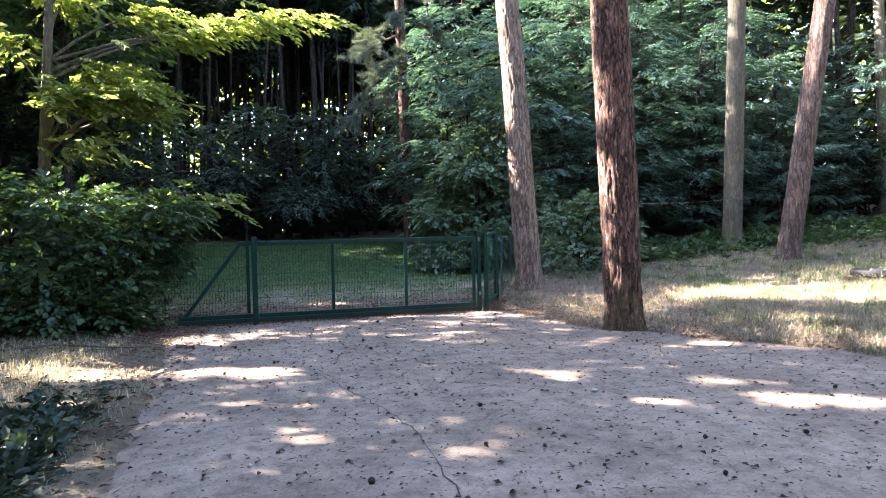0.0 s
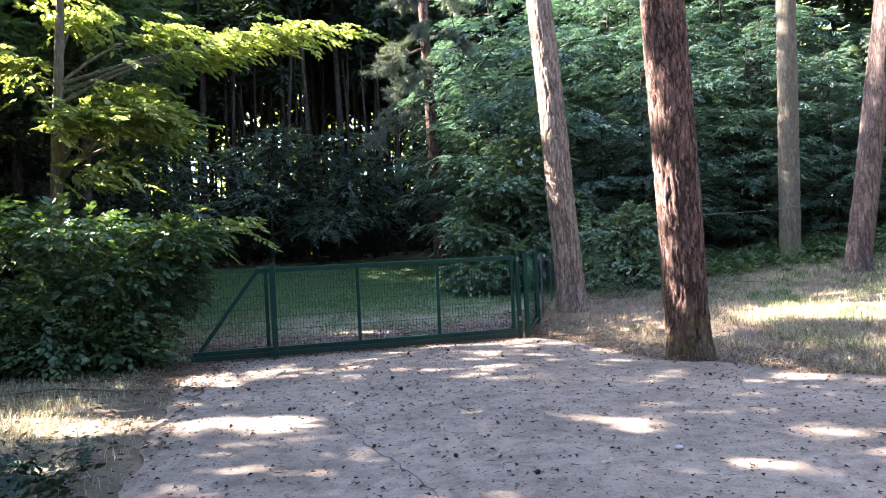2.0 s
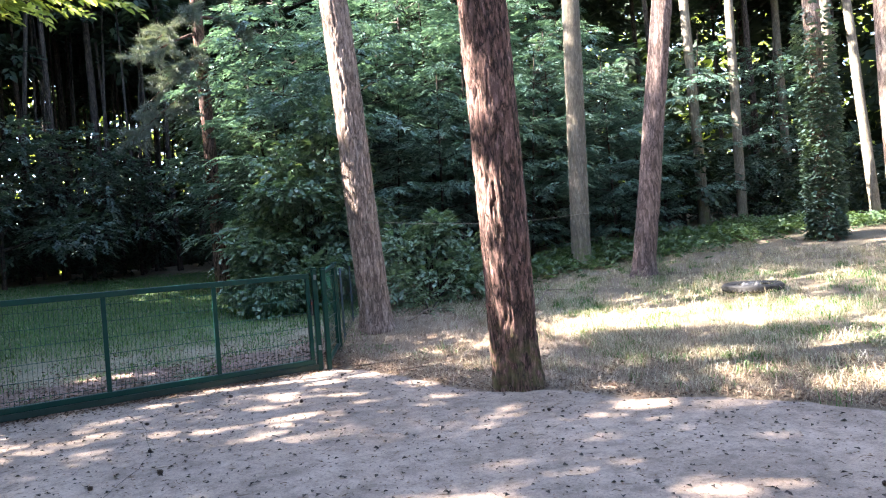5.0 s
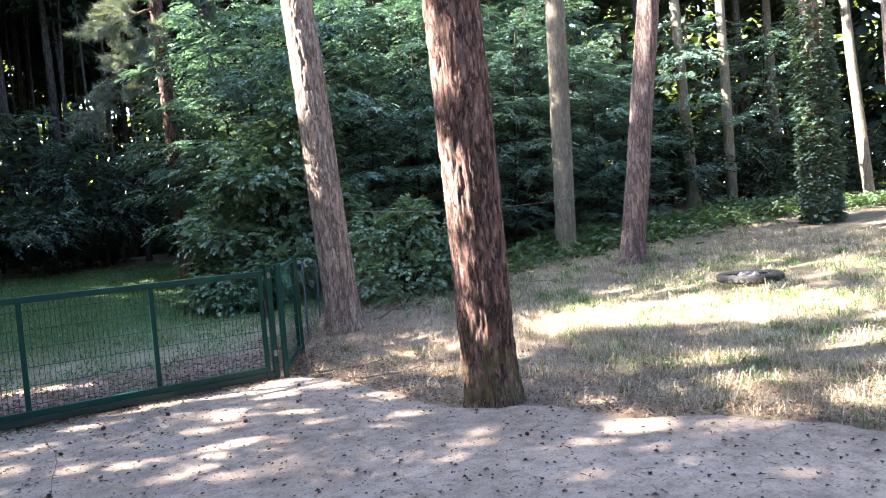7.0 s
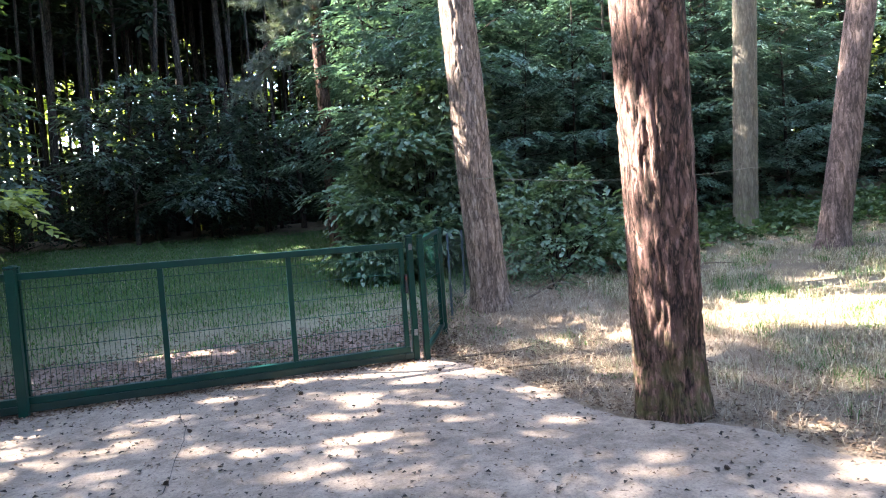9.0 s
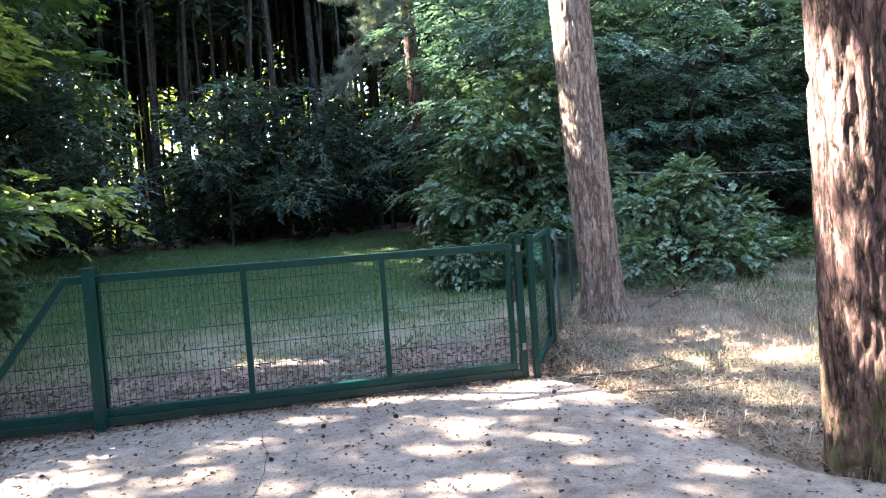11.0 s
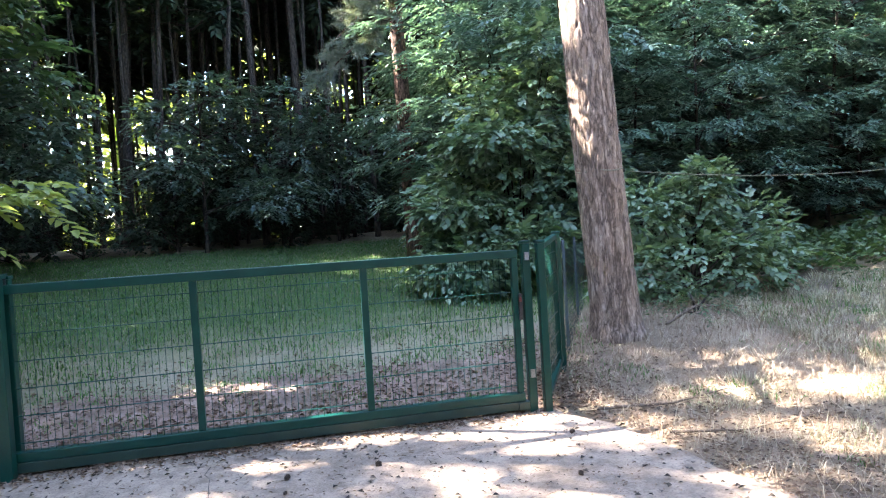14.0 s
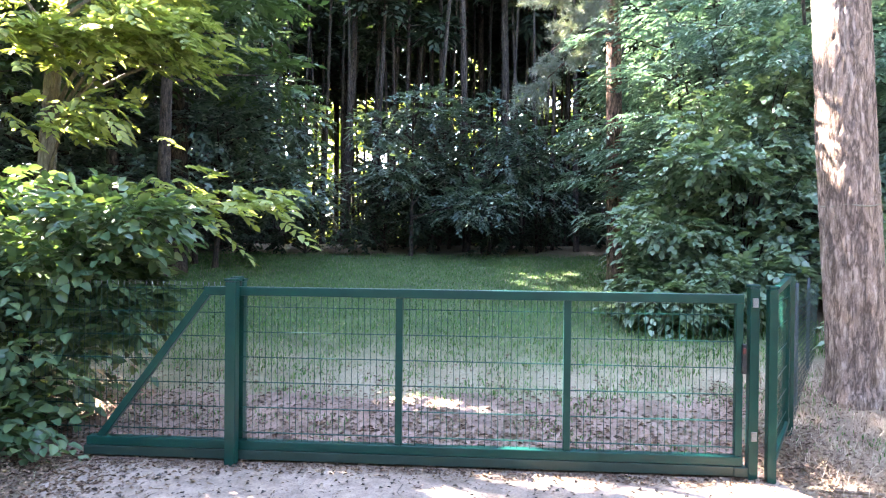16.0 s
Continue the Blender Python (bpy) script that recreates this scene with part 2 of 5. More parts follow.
GRASS = leaf_material("lawn_blades", [(0.0, (0.050, 0.135, 0.035)), (0.5, (0.085, 0.19, 0.055)), (0.85, (0.14, 0.23, 0.085)), (1.0, (0.36, 0.31, 0.24))], 0.3, 0.9, (1, 1, 0.5))
NEEDLE_BROWN = leaf_material("brown_pine_needles", [(0.0, (0.14, 0.092, 0.06)), (0.5, (0.28, 0.20, 0.135)), (0.8, (0.42, 0.335, 0.235)), (1.0, (0.54, 0.47, 0.33))], 0.15, 0.8, (1, 0.85, 0.7))
BROWN_LEAF = leaf_material("fallen_leaves", [(0.0, (0.06, 0.035, 0.02)), (0.5, (0.13, 0.08, 0.05)), (1.0, (0.26, 0.18, 0.12))], 0.15, 0.8, (1, 0.8, 0.6))


# ---- building helpers ----
def link_mesh(name, verts, faces, mat, parent=None, label="", smooth=False):
    me = bpy.data.meshes.new(name)
    me.from_pydata(verts, [], faces)
    me.materials.append(mat)
    if smooth:
        me.shade_smooth()
    ob = new(name, me)
    ob.parent = parent
    return tagged(ob, label)


def part(name, bm, mat, parent=None, label="", smooth=False):
    me = bpy.data.meshes.new(name)
    bm.to_mesh(me)
    bm.free()
    me.materials.append(mat)
    if smooth:
        me.shade_smooth()
    ob = new(name, me)
    ob.parent = parent
    return tagged(ob, label)


def thing(name, m, label, category, group="", kind=""):
    ob = new(name)
    ob.empty_display_size = 0.1
    ob.matrix_world = m
    return tagged(ob, label, category, group, kind)


def box(bm, x0, x1, y0, y1, z0, z1, bevel=0.0, m=None):
    g = bmesh.ops.create_cube(bm, size=1.0, matrix=Matrix.LocRotScale(((x0 + x1) / 2, (y0 + y1) / 2, (z0 + z1) / 2), None, (abs(x1 - x0), abs(y1 - y0), abs(z1 - z0))))
    vs = g["verts"]
    if bevel:
        r = bmesh.ops.bevel(bm, geom=list({e for v in vs for e in v.link_edges}), offset=bevel, segments=2, affect="EDGES", profile=0.5)
        vs = r["verts"]
    if m is not None:
        bmesh.ops.transform(bm, matrix=m, verts=list({v for v in vs}))
    return vs


def bar(bm, a, b, w, d, bevel=0.004, up=(0, 1, 0)):
    """A square tube from a to b, w wide and d deep (d along up)."""
    a, b = Vector(a), Vector(b)
    z = (b - a).normalized()
    y = Vector(up)
    y = (y - z * y.dot(z)).normalized()
    x = y.cross(z)
    rot = Matrix((x, y, z)).transposed().to_4x4()
    box(bm, -w / 2, w / 2, -d / 2, d / 2, 0, (b - a).length, bevel, Matrix.Translation(a) @ rot)


def rod(bm, a, b, r, sides=6):
    a, b = Vector(a), Vector(b)
    q = (b - a).to_track_quat("Z", "Y").to_matrix().to_4x4()
    bmesh.ops.create_cone(bm, cap_ends=True, segments=sides, radius1=r, radius2=r, depth=(b - a).length, matrix=Matrix.Translation((a + b) / 2) @ q)


RIGHT_EDGE = [(0.30, 0.0), (0.62, -0.75), (0.70, -1.5), (0.80, -2.3), (0.93, -3.0), (1.45, -3.45), (1.75, -4.35), (2.35, -4.95), (2.75, -6.1), (3.4, -8.0), (4.2, -11.0), (5.2, -18.0)]
LEFT_EDGE = [(-5.35, 0.0), (-5.2, -1.2), (-5.05, -2.6), (-4.98, -3.85), (-4.85, -5.4), (-4.78, -6.7), (-4.72, -7.6), (-4.7, -11.0), (-4.9, -18.0)]


def edge_x(edge, y):
    return float(np.interp(-y, [-p[1] for p in edge], [p[0] for p in edge]))


def soft(v):
    """A smooth max(v, 0)."""
    return 0.5 * (v + math.sqrt(v * v + 0.12))


def rise(x, y):
    """The height of the ground: level by the gate, climbing gently behind it and to the east."""
    e = 0.085 * soft(min(x, 16) - max(1.5, edge_x(RIGHT_EDGE, min(y, 0.0)) + 0.5))
    n = 0.085 * soft(min(y, 21) - 0.3)
    b = 0.17 * math.exp(-((x - 2.2) ** 2 + (y - 2.4) ** 2) / 3.0)
    return e + n + b - 0.011


def strands(points, radii, sides=6):
    """Vertices and faces of one tapering tube along points."""
    pts = [Vector(p) for p in points]
    verts, faces = [], []
    for i, p in enumerate(pts):
        d = (pts[min(i + 1, len(pts) - 1)] - pts[max(i - 1, 0)]).normalized()
        x = d.orthogonal().normalized()
        y = d.cross(x)
        for k in range(sides):
            a = 2 * math.pi * k / sides
            verts.append(p + radii[i] * (math.cos(a) * x + math.sin(a) * y))
    for i in range(len(pts) - 1):
        for k in range(sides):
            a, b = i * sides + k, i * sides + (k + 1) % sides
            faces.append((a, b, b + sides, a + sides))
    return verts, faces


def join_tubes(tubes):
    verts, faces = [], []
    for v, f in tubes:
        o = len(verts)
        verts += v
        faces += [tuple(i + o for i in q) for q in f]
    return verts, faces


def unit(a):
    return a / np.maximum(np.linalg.norm(a, axis=-1, keepdims=True), 1e-9)


def leaf_arrays(base, along, side, length, width, fold=0.18, full=False):
    """Leaves with a midrib fold: four vertices and two triangles, or six and four for a full outline."""
    n = len(base)
    up = np.cross(along, side)
    L, W = np.broadcast_to(length, (n,))[:, None], np.broadcast_to(width, (n,))[:, None]
    if full:
        low, high, tip = base + along * L * 0.3 + up * W * fold, base + along * L * 0.68 + up * W * fold * 0.5 - up * L * 0.03, base + along * L - up * L * 0.14
        v = np.stack([base, low + side * W / 2, low - side * W / 2, high + side * W * 0.4, high - side * W * 0.4, tip], 1).reshape(-1, 3)
        i = np.arange(n)[:, None] * 6
        f = np.concatenate([i + [0, 5, 3], i + [0, 3, 1], i + [0, 2, 4], i + [0, 4, 5]], 1).reshape(-1, 3)
        return v, f
    mid = base + along * L * 0.45
    v = np.stack([base, mid + side * W / 2 + up * W * fold, base + along * L - up * L * 0.08, mid - side * W / 2 + up * W * fold], 1).reshape(-1, 3)
    i = np.arange(n)[:, None] * 4
    f = np.concatenate([i + [0, 3, 2], i + [0, 2, 1]], 1).reshape(-1, 3)
    return v, f


def sprays(rng, tips, out, leaflets=11, length=0.45, leaf=(0.13, 0.05), droop=0.35, pinnate=True, jitter=0.28, full=False, spread=0.35):
    """Feathered twigs: leaflets in two ranks along each twig, which leaves its tip in the direction out and droops."""
    n = len(tips)
    d = unit(out + rng.normal(0, spread, (n, 3)))
    s = unit(np.cross(d, np.array([0, 0, 1.0])) + rng.normal(0, 0.15, (n, 3)))
    L = length * rng.uniform(0.65, 1.25, n)
    bases, alongs, sides = [], [], []
    for k in range(leaflets):
        u = (k + 0.6) / leaflets
        sgn = 1 if k % 2 else -1
        p = tips + d * (L * u)[:, None] + np.array([0, 0, -1.0]) * (droop * L * u * u)[:, None]
        a = unit(s * sgn * (0.9 if pinnate else 0.6) + d * (0.45 + 0.8 * u) + np.array([0, 0, -0.25]) + rng.normal(0, 0.16, (n, 3)))
        nrm = unit(np.cross(d, s) + rng.normal(0, jitter, (n, 3)))
        bases.append(p), alongs.append(a), sides.append(unit(np.cross(a, nrm)))
    b, a, s2 = np.concatenate(bases), np.concatenate(alongs), np.concatenate(sides)
    m = rng.uniform(0.7, 1.25, len(b))
    return leaf_arrays(b, a, s2, leaf[0] * m, leaf[1] * m, full=full)


def blob(rng, centre, radius, n, shell=0.55):
    """n places in an ellipsoid, mostly near its skin, and the directions outwards."""
    d = unit(rng.normal(0, 1, (n, 3)))
    r = (shell + (1 - shell) * rng.uniform(0, 1, n))[:, None]
    return np.array(centre) + d * r * np.array(radius), unit(d * np.array([1, 1, 0.3]) + np.array([0, 0, 0.03]))


def crown_arrays(rng, clumps, per, **kw):
    vs, fs, o = [], [], 0
    for c, r in clumps:
        p, d = blob(rng, c, r, per)
        v, f = sprays(rng, p, d, **kw)
        vs.append(v), fs.append(f + o)
        o += len(v)
    return np.concatenate(vs), np.concatenate(fs)


def tier(rng, a, e, n, wide, sag=0.12):
    """n twig ends on one flat bough from a to e, widest past its middle, and the directions in which they point."""
    a, e = np.array(a, float), np.array(e, float)
    run = e - a
    side = unit(np.cross(run, np.array([0, 0, 1.0])))
    u = rng.uniform(0.22, 1.0, n) ** 0.8
    w = wide * np.sin(np.pi * np.clip(u, 0, 1) ** 0.8 * 0.86 + 0.12) * rng.uniform(-1, 1, n)
    p = a + run * u[:, None] + side * w[:, None] + np.stack([0 * u, 0 * u, -sag * (w * w + 0.6 * u * u) + rng.normal(0, 0.05, n)], 1)
    out = unit(unit(run) * np.array([1, 1, 0.3]) + side * (1.3 * w / max(wide, 1e-3))[:, None] + np.array([0, 0, -0.12]))
    return p, out


def joined(arrays):
    vs, fs, o = [], [], 0
    for v, f in arrays:
        vs.append(v), fs.append(f + o)
        o += len(v)
    return np.concatenate(vs), np.concatenate(fs)


def leaf_mesh(name, v, f, mat):
    me = bpy.data.meshes.new(name)
    me.vertices.add(len(v))
    me.vertices.foreach_set("co", np.asarray(v, np.float32).ravel())
    me.loops.add(len(f) * 3)
    me.loops.foreach_set("vertex_index", np.asarray(f, np.int32).ravel())
    me.polygons.add(len(f))
    me.polygons.foreach_set("loop_start", np.arange(0, len(f) * 3, 3, dtype=np.int32))
    me.update(calc_edges=True)
    me.materials.append(mat)
    return me


def leaves(name, arrays, mat, parent=None, label="", kind=""):
    ob = new(name, leaf_mesh(name, *arrays, mat))
    ob.parent = parent
    return tagged(ob, label, kind=kind)


# ---- ground ----
def ground_sheet():
    xs = np.concatenate([[-400, -150, -60, -35], np.arange(-24, -7, 1.0), np.arange(-7, 6, 0.3), np.arange(6, 30.1, 1.0), [40, 70, 160, 400]])
    ys = np.concatenate([[-400, -150, -60, -35], np.arange(-24, -10, 1.0), np.arange(-10, 3, 0.3), np.arange(3, 44.1, 1.0), [60, 100, 200, 400]])
    verts = [(x, y, rise(x, y) + (0.02 * noise.noise((x * 0.9, y * 0.9, 0)) - 0.03 if not (edge_x(LEFT_EDGE, y) - 0.1 < x < edge_x(RIGHT_EDGE, y) + 0.05 and y < 0.1) else -0.06)) for y in ys for x in xs]
    w = len(xs)
    faces = [(j * w + i, j * w + i + 1, (j + 1) * w + i + 1, (j + 1) * w + i) for j in range(len(ys) - 1) for i in range(w - 1)]
    ob = link_mesh("ground", verts, faces, SOIL, smooth=True)
    return tagged(ob, "mixed bare soil, dry grass and needle litter", "ground", kind="structure")


ground_sheet()

def drive_slab():
    """The concrete drive: uneven edges that crumble into the verge, and a slight swell."""
    rows, cols = 150, 44
    verts, faces = [], []
    for j in range(rows):
        y = 0.05 - 18.0 * (j / (rows - 1)) ** 1.5
        a = edge_x(LEFT_EDGE, y) + 0.13 * noise.noise((0, y * 1.7, 3)) + 0.05 * noise.noise((0, y * 7, 3))
        b = edge_x(RIGHT_EDGE, y) + 0.15 * noise.noise((5, y * 1.7, 3)) + 0.06 * noise.noise((5, y * 7, 3))
        for i in range(cols):
            u = i / (cols - 1)
            x = a + (b - a) * u
            e = min(u, 1 - u) * (b - a)
            verts.append((x, y, 0.006 + 0.008 * noise.noise((x * 0.8, y * 0.8, 1)) - 0.055 * max(0, 1 - e / 0.12) ** 2))
    for j in range(rows - 1):
        for i in range(cols - 1):
            k = j * cols + i
            faces.append((k, k + cols, k + cols + 1, k + 1))
    ob = link_mesh("driveway", verts, faces, CONCRETE, smooth=True)
    tagged(ob, "worn grey concrete drive strewn with needles and cones", "driveway", kind="structure")
    return ob


drive = drive_slab()


# ---- gate and fences ----
def mesh_panel(name, x0, x1, z0, z1, parent, first=0.05, y=0.0, mat=None):
    """Welded wire panel: upright wires 50 mm apart, flat double wires 200 mm apart."""
    bm = bmesh.new()
    n = max(1, round((x1 - x0) / 0.05))
    for i in range(1, n):
        x = x0 + (x1 - x0) * i / n
        rod(bm, (x, y, z0), (x, y, z1), 0.0023, 5)
    z = z0 + first
    while z < z1:
        for dy in (-0.006, 0.006):
            rod(bm, (x0, y + dy, z), (x1, y + dy, z), 0.003, 5)
        z += 0.2
    return part(name, bm, mat or GREEN, parent)


def solid(name, parent, mat, *bars, label=""):
    bm = bmesh.new()
    for a, b, w, d in bars:
        bar(bm, a, b, w, d)
    return part(name, bm, mat, parent, label)


def sliding_gate():
    g = thing("sliding_gate", pose(0, 0, 0), "closed green steel sliding gate with welded mesh infill", "gate")
    bm = bmesh.new()
    box(bm, -5.2, -0.06, -0.04, 0.04, 0.105, 0.175, 0.006)
    part("bottom_rail", bm, GREEN, g)
    bm = bmesh.new()
    box(bm, -5.22, -0.07, -0.045, 0.045, 0.03, 0.102, 0.004)
    part("track_profile", bm, GREEN_DARK, g, "dusty dark green running profile")
    bm = bmesh.new()
    box(bm, -4.24, -0.06, -0.03, 0.03, 1.325, 1.395, 0.006)
    part("top_rail", bm, GREEN, g)
    for x in (-0.09, -1.37, -2.67, -4.0):
        solid("upright", g, GREEN, ((x, 0, 0.17), (x, 0, 1.33), 0.055, 0.05))
    solid("brace", g, GREEN, ((-5.10, 0, 0.165), (-4.2, 0, 1.365), 0.06, 0.05))
    for a, b in ((-3.94, -2.70), (-2.64, -1.40), (-1.34, -0.12)):
        mesh_panel("mesh_panel", a, b, 0.175, 1.325, g, 0.06)
    bm = bmesh.new()
    box(bm, -0.075, -0.045, -0.055, 0.055, 0.80, 1.02, 0.004)
    lock = part("lock_case", bm, BLACK, g, "black lock case")
    bm = bmesh.new()
    box(bm, -0.08, -0.055, -0.07, -0.056, 0.955, 0.995, 0.004)
    part("lock_mark", bm, RED, lock, "red lock marking")
    bm = bmesh.new()
    box(bm, -0.13, -0.03, -0.06, 0.06, 0.03, 0.10, 0.004)
    part("end_stop", bm, GREEN_DARK, g)
    return g


def post(x, y, h, w, label, name="gate_post"):
    z = rise(x, y) if y > 0.4 else 0.0
    p = thing(name, pose(x, y, z), label, "post", "gate posts")
    bm = bmesh.new()
    box(bm, -w / 2, w / 2, -w / 2, w / 2, -0.05, h - 0.02, 0.005)
    part("shaft", bm, GREEN, p)
    bm = bmesh.new()
    box(bm, -w / 2 - 0.006, w / 2 + 0.006, -w / 2 - 0.006, w / 2 + 0.006, h - 0.018, h + 0.006, 0.006)
    part("cap", bm, GREEN, p)
    return p


sliding_gate()
p = post(-3.975, -0.10, 1.46, 0.085, "green steel guide post in front of the sliding gate")
bm = bmesh.new()
box(bm, -0.02, 0.02, 0.0, 0.19, 1.44, 1.475, 0.004)
bracket = part("guide_bracket", bm, GREEN, p)
for dy in (0.055, 0.145):
    bm = bmesh.new()
    bmesh.ops.create_cone(bm, cap_ends=True, segments=16, radius1=0.018, radius2=0.018, depth=0.06, matrix=pose(0, dy, 1.41))
    part("guide_roller", bm, BLACK, bracket)
post(-3.985, 0.10, 1.45, 0.075, "green steel guide post behind the sliding gate")
p = post(0.012, -0.01, 1.465, 0.07, "green steel latch post at the closed end of the gate")
for z in (0.30, 1.30):
    bm = bmesh.new()
    box(bm, -0.02, 0.02, -0.05, -0.036, z, z + 0.07, 0.003)
    part("catch_plate", bm, STEEL, p, "bright steel catch plate")
p = post(0.125, -0.07, 1.46, 0.065, "green steel hinge post of the side panel")


def side_panel():
    a, b = Vector((0.14, -0.03, 0)), Vector((0.69, 0.95, 0))
    L = (b - a).length
    ang = math.degrees(math.atan2(b.y - a.y, b.x - a.x))
    f = thing("side_fence_panel", pose(a.x, a.y, 0.0, 0, 0, ang), "green steel mesh panel running back from the gate", "fence panel")
    bm = bmesh.new()
    bar(bm, (0.03, 0, 1.40), (L - 0.03, 0, 1.47), 0.05, 0.05, up=(0, 0, 1))
    part("top_rail", bm, GREEN, f)
    bm = bmesh.new()
    bar(bm, (0.03, 0, 0.12), (L - 0.03, 0, 0.22), 0.05, 0.05, up=(0, 0, 1))
    part("bottom_rail", bm, GREEN, f)
    solid("upright", f, GREEN, ((0.03, 0, 0.1), (0.03, 0, 1.43), 0.06, 0.06))
    solid("upright", f, GREEN, ((L - 0.12, 0, 0.2), (L - 0.12, 0, 1.49), 0.05, 0.05))
    mesh_panel("mesh_panel", 0.05, L - 0.14, 0.22, 1.42, f, 0.1)


side_panel()
post(0.71, 0.97, 1.42, 0.065, "green steel end post of the side panel", "fence_post")


def mesh_fence(x0, x1, y, h, n):
    """The run of welded mesh west of the gate, with spiked wire tips along its top."""
    f = thing("mesh_fence", pose(0, y, 0), "low green welded mesh fence half hidden by shrubs", "fence")
    w = (x1 - x0) / n
    for i in range(n):
        a = x0 + i * w
        mesh_panel("mesh_panel", a, a + w, 0.05, h - 0.03, f, 0.1)
        bm = bmesh.new()
        for k in range(1, round(w / 0.05)):
            rod(bm, (a + k * 0.05, 0, h - 0.03), (a + k * 0.05, 0, h), 0.0035, 5)
        tagged(part("spiked_edge", bm, STEEL, f, "bare bright wire tips"), kind="stuff")
    for i in range(n + 1):
        solid("fence_upright", f, GREEN, ((x0 + i * w, 0.04, -0.05), (x0 + i * w, 0.04, h), 0.06, 0.04))


mesh_fence(-11.6, -4.1, 0.32, 1.41, 3)


# ---- trees ----
def trunk_arrays(height, r0, r1, lean=(0, 0), sides=56, step=0.05, rough=0.022, fine=True, flare=0.10, seed=0):
    """A leaning, tapering trunk whose bark is cut by long furrows."""
    zs, z = [-0.15], -0.15
    while z < height:
        z += step if z < 6.6 else max(step, 0.4)
        zs.append(z)
    n = len(zs) - 1
    verts, faces = [], []
    for z in zs:
        u = max(0.0, z / height)
        r = r0 + (r1 - r0) * u + flare * math.exp(-max(z, 0) / 0.16)
        bx, by = 0.02 * noise.noise((seed, 0, z * 0.35)), 0.02 * noise.noise((seed, 9, z * 0.35))
        for k in range(sides):
            a = 2 * math.pi * k / sides
            c, s = math.cos(a), math.sin(a)
            d = 0.0
            if fine and z < 6.7:
                q = Vector((c * r * 19 + seed, s * r * 19, z * 2.6))
                cut = max(0.0, 0.2 - abs(noise.noise(q))) / 0.2
                d = rough * (0.45 - 1.25 * cut) + rough * 0.45 * noise.noise(q * 2.6) + rough * 0.6 * noise.noise(q * 0.4)
                if z < 0.4:
                    d += 0.06 * (0.4 - max(z, 0)) * math.sin(a * 5 + seed)
            verts.append((c * (r + d) + lean[0] * z + bx, s * (r + d) + lean[1] * z + by, z))
    for j in range(n):
        for k in range(sides):
            a, b = j * sides + k, j * sides + (k + 1) % sides
            faces.append((a, b, b + sides, a + sides))
    return verts, faces


def place(x, y, turn=0, s=1.0):
    return pose(x, y, rise(x, y) - 0.02, 0, 0, turn) @ Matrix.Diagonal((s, s, s, 1))


def needle_arrays(rng, tufts, out, needles=42, length=0.13, w=0.0022):
    n = len(tufts)
    d = unit(np.repeat(out, needles, 0) * 0.7 + rng.normal(0, 0.55, (n * needles, 3)))
    b = np.repeat(tufts, needles, 0) + d * 0.02 + np.repeat(out, needles, 0) * rng.uniform(-0.14, 0.04, (n * needles, 1))
    s = unit(np.cross(d, rng.normal(0, 1, d.shape)))
    L = length * rng.uniform(0.7, 1.2, (len(b), 1))
    v = np.stack([b - s * w, b + s * w, b + d * L], 1).reshape(-1, 3)
    return v, np.arange(len(v)).reshape(-1, 3)


def big_pine(name, x, y, height, r0, r1, lean, mat, label, rough=0.022, seed=1, step=0.05, sides=56, flare=0.06):
    t = thing(name, pose(x, y, (rise(x, y) if y > -2 else 0.02)), label, "tree")
    v, f = trunk_arrays(height, r0, r1, lean, sides, step, rough, True, flare, seed)
    link_mesh("trunk", v, f, mat, t, smooth=True)
    rng = np.random.default_rng(seed + 40)
    tubes, pts, outs = [], [], []
    for k in range(16):
        z = height * rng.uniform(0.72, 1.0)
        a = rng.uniform(0, 6.283)
        L = rng.uniform(1.0, 2.4)
        o = np.array([lean[0] * z, lean[1] * z, z])
        dv = np.array([math.cos(a), math.sin(a), 0.25])
        line = [o + dv * L * u + np.array([0, 0, -0.25 * L * u * u]) for u in (0, 0.3, 0.65, 1)]
        tubes.append(strands(line, (0.07, 0.05, 0.03, 0.012)))
        m = 24
        u = rng.uniform(0.35, 1.0, m)
        pts.append(o + dv * L * u[:, None] + rng.normal(0, 0.28, (m, 3)))
        outs.append(unit(dv + rng.normal(0, 0.5, (m, 3))))
    tagged(link_mesh("limb_work", *join_tubes(tubes), mat, t), kind="stuff")
    leaves("crown", needle_arrays(rng, np.concatenate(pts), np.concatenate(outs), 36, 0.22), NEEDLE, t)
    return t


big_pine("pine_tree", 1.74, 1.73, 15, 0.275, 0.20, (-0.055, 0.02), BARK_TAN, "tall pine with pale tan scaly bark beside the gate", 0.015, 1, 0.03, 96)
big_pine("pine_tree", 1.205, -3.07, 15, 0.262, 0.21, (-0.068, -0.068), BARK_RED, "tall pine with deeply furrowed reddish bark at the drive's edge", 0.02, 5, 0.024, 120, flare=0.03)
big_pine("pine_tree", 8.6, 3.8, 15, 0.25, 0.19, (0.03, -0.015), BARK_GREY, "straight grey-green trunk at the wood's edge", 0.008, 9, 0.08, 40)
big_pine("pine_tree", 8.2, 1.4, 15, 0.25, 0.18, (0.13, -0.07), BARK_TAN_SHADED, "leaning pine with pinkish, shade-darkened bark beside dry grass", 0.012, 12, 0.08, 40)
big_pine("pine_tree", 9.85, -3.2, 15, 0.24, 0.19, (0.0, 0.0), BARK_TAN, "upright pine beside the lying tyre", 0.012, 15, 0.08, 40)


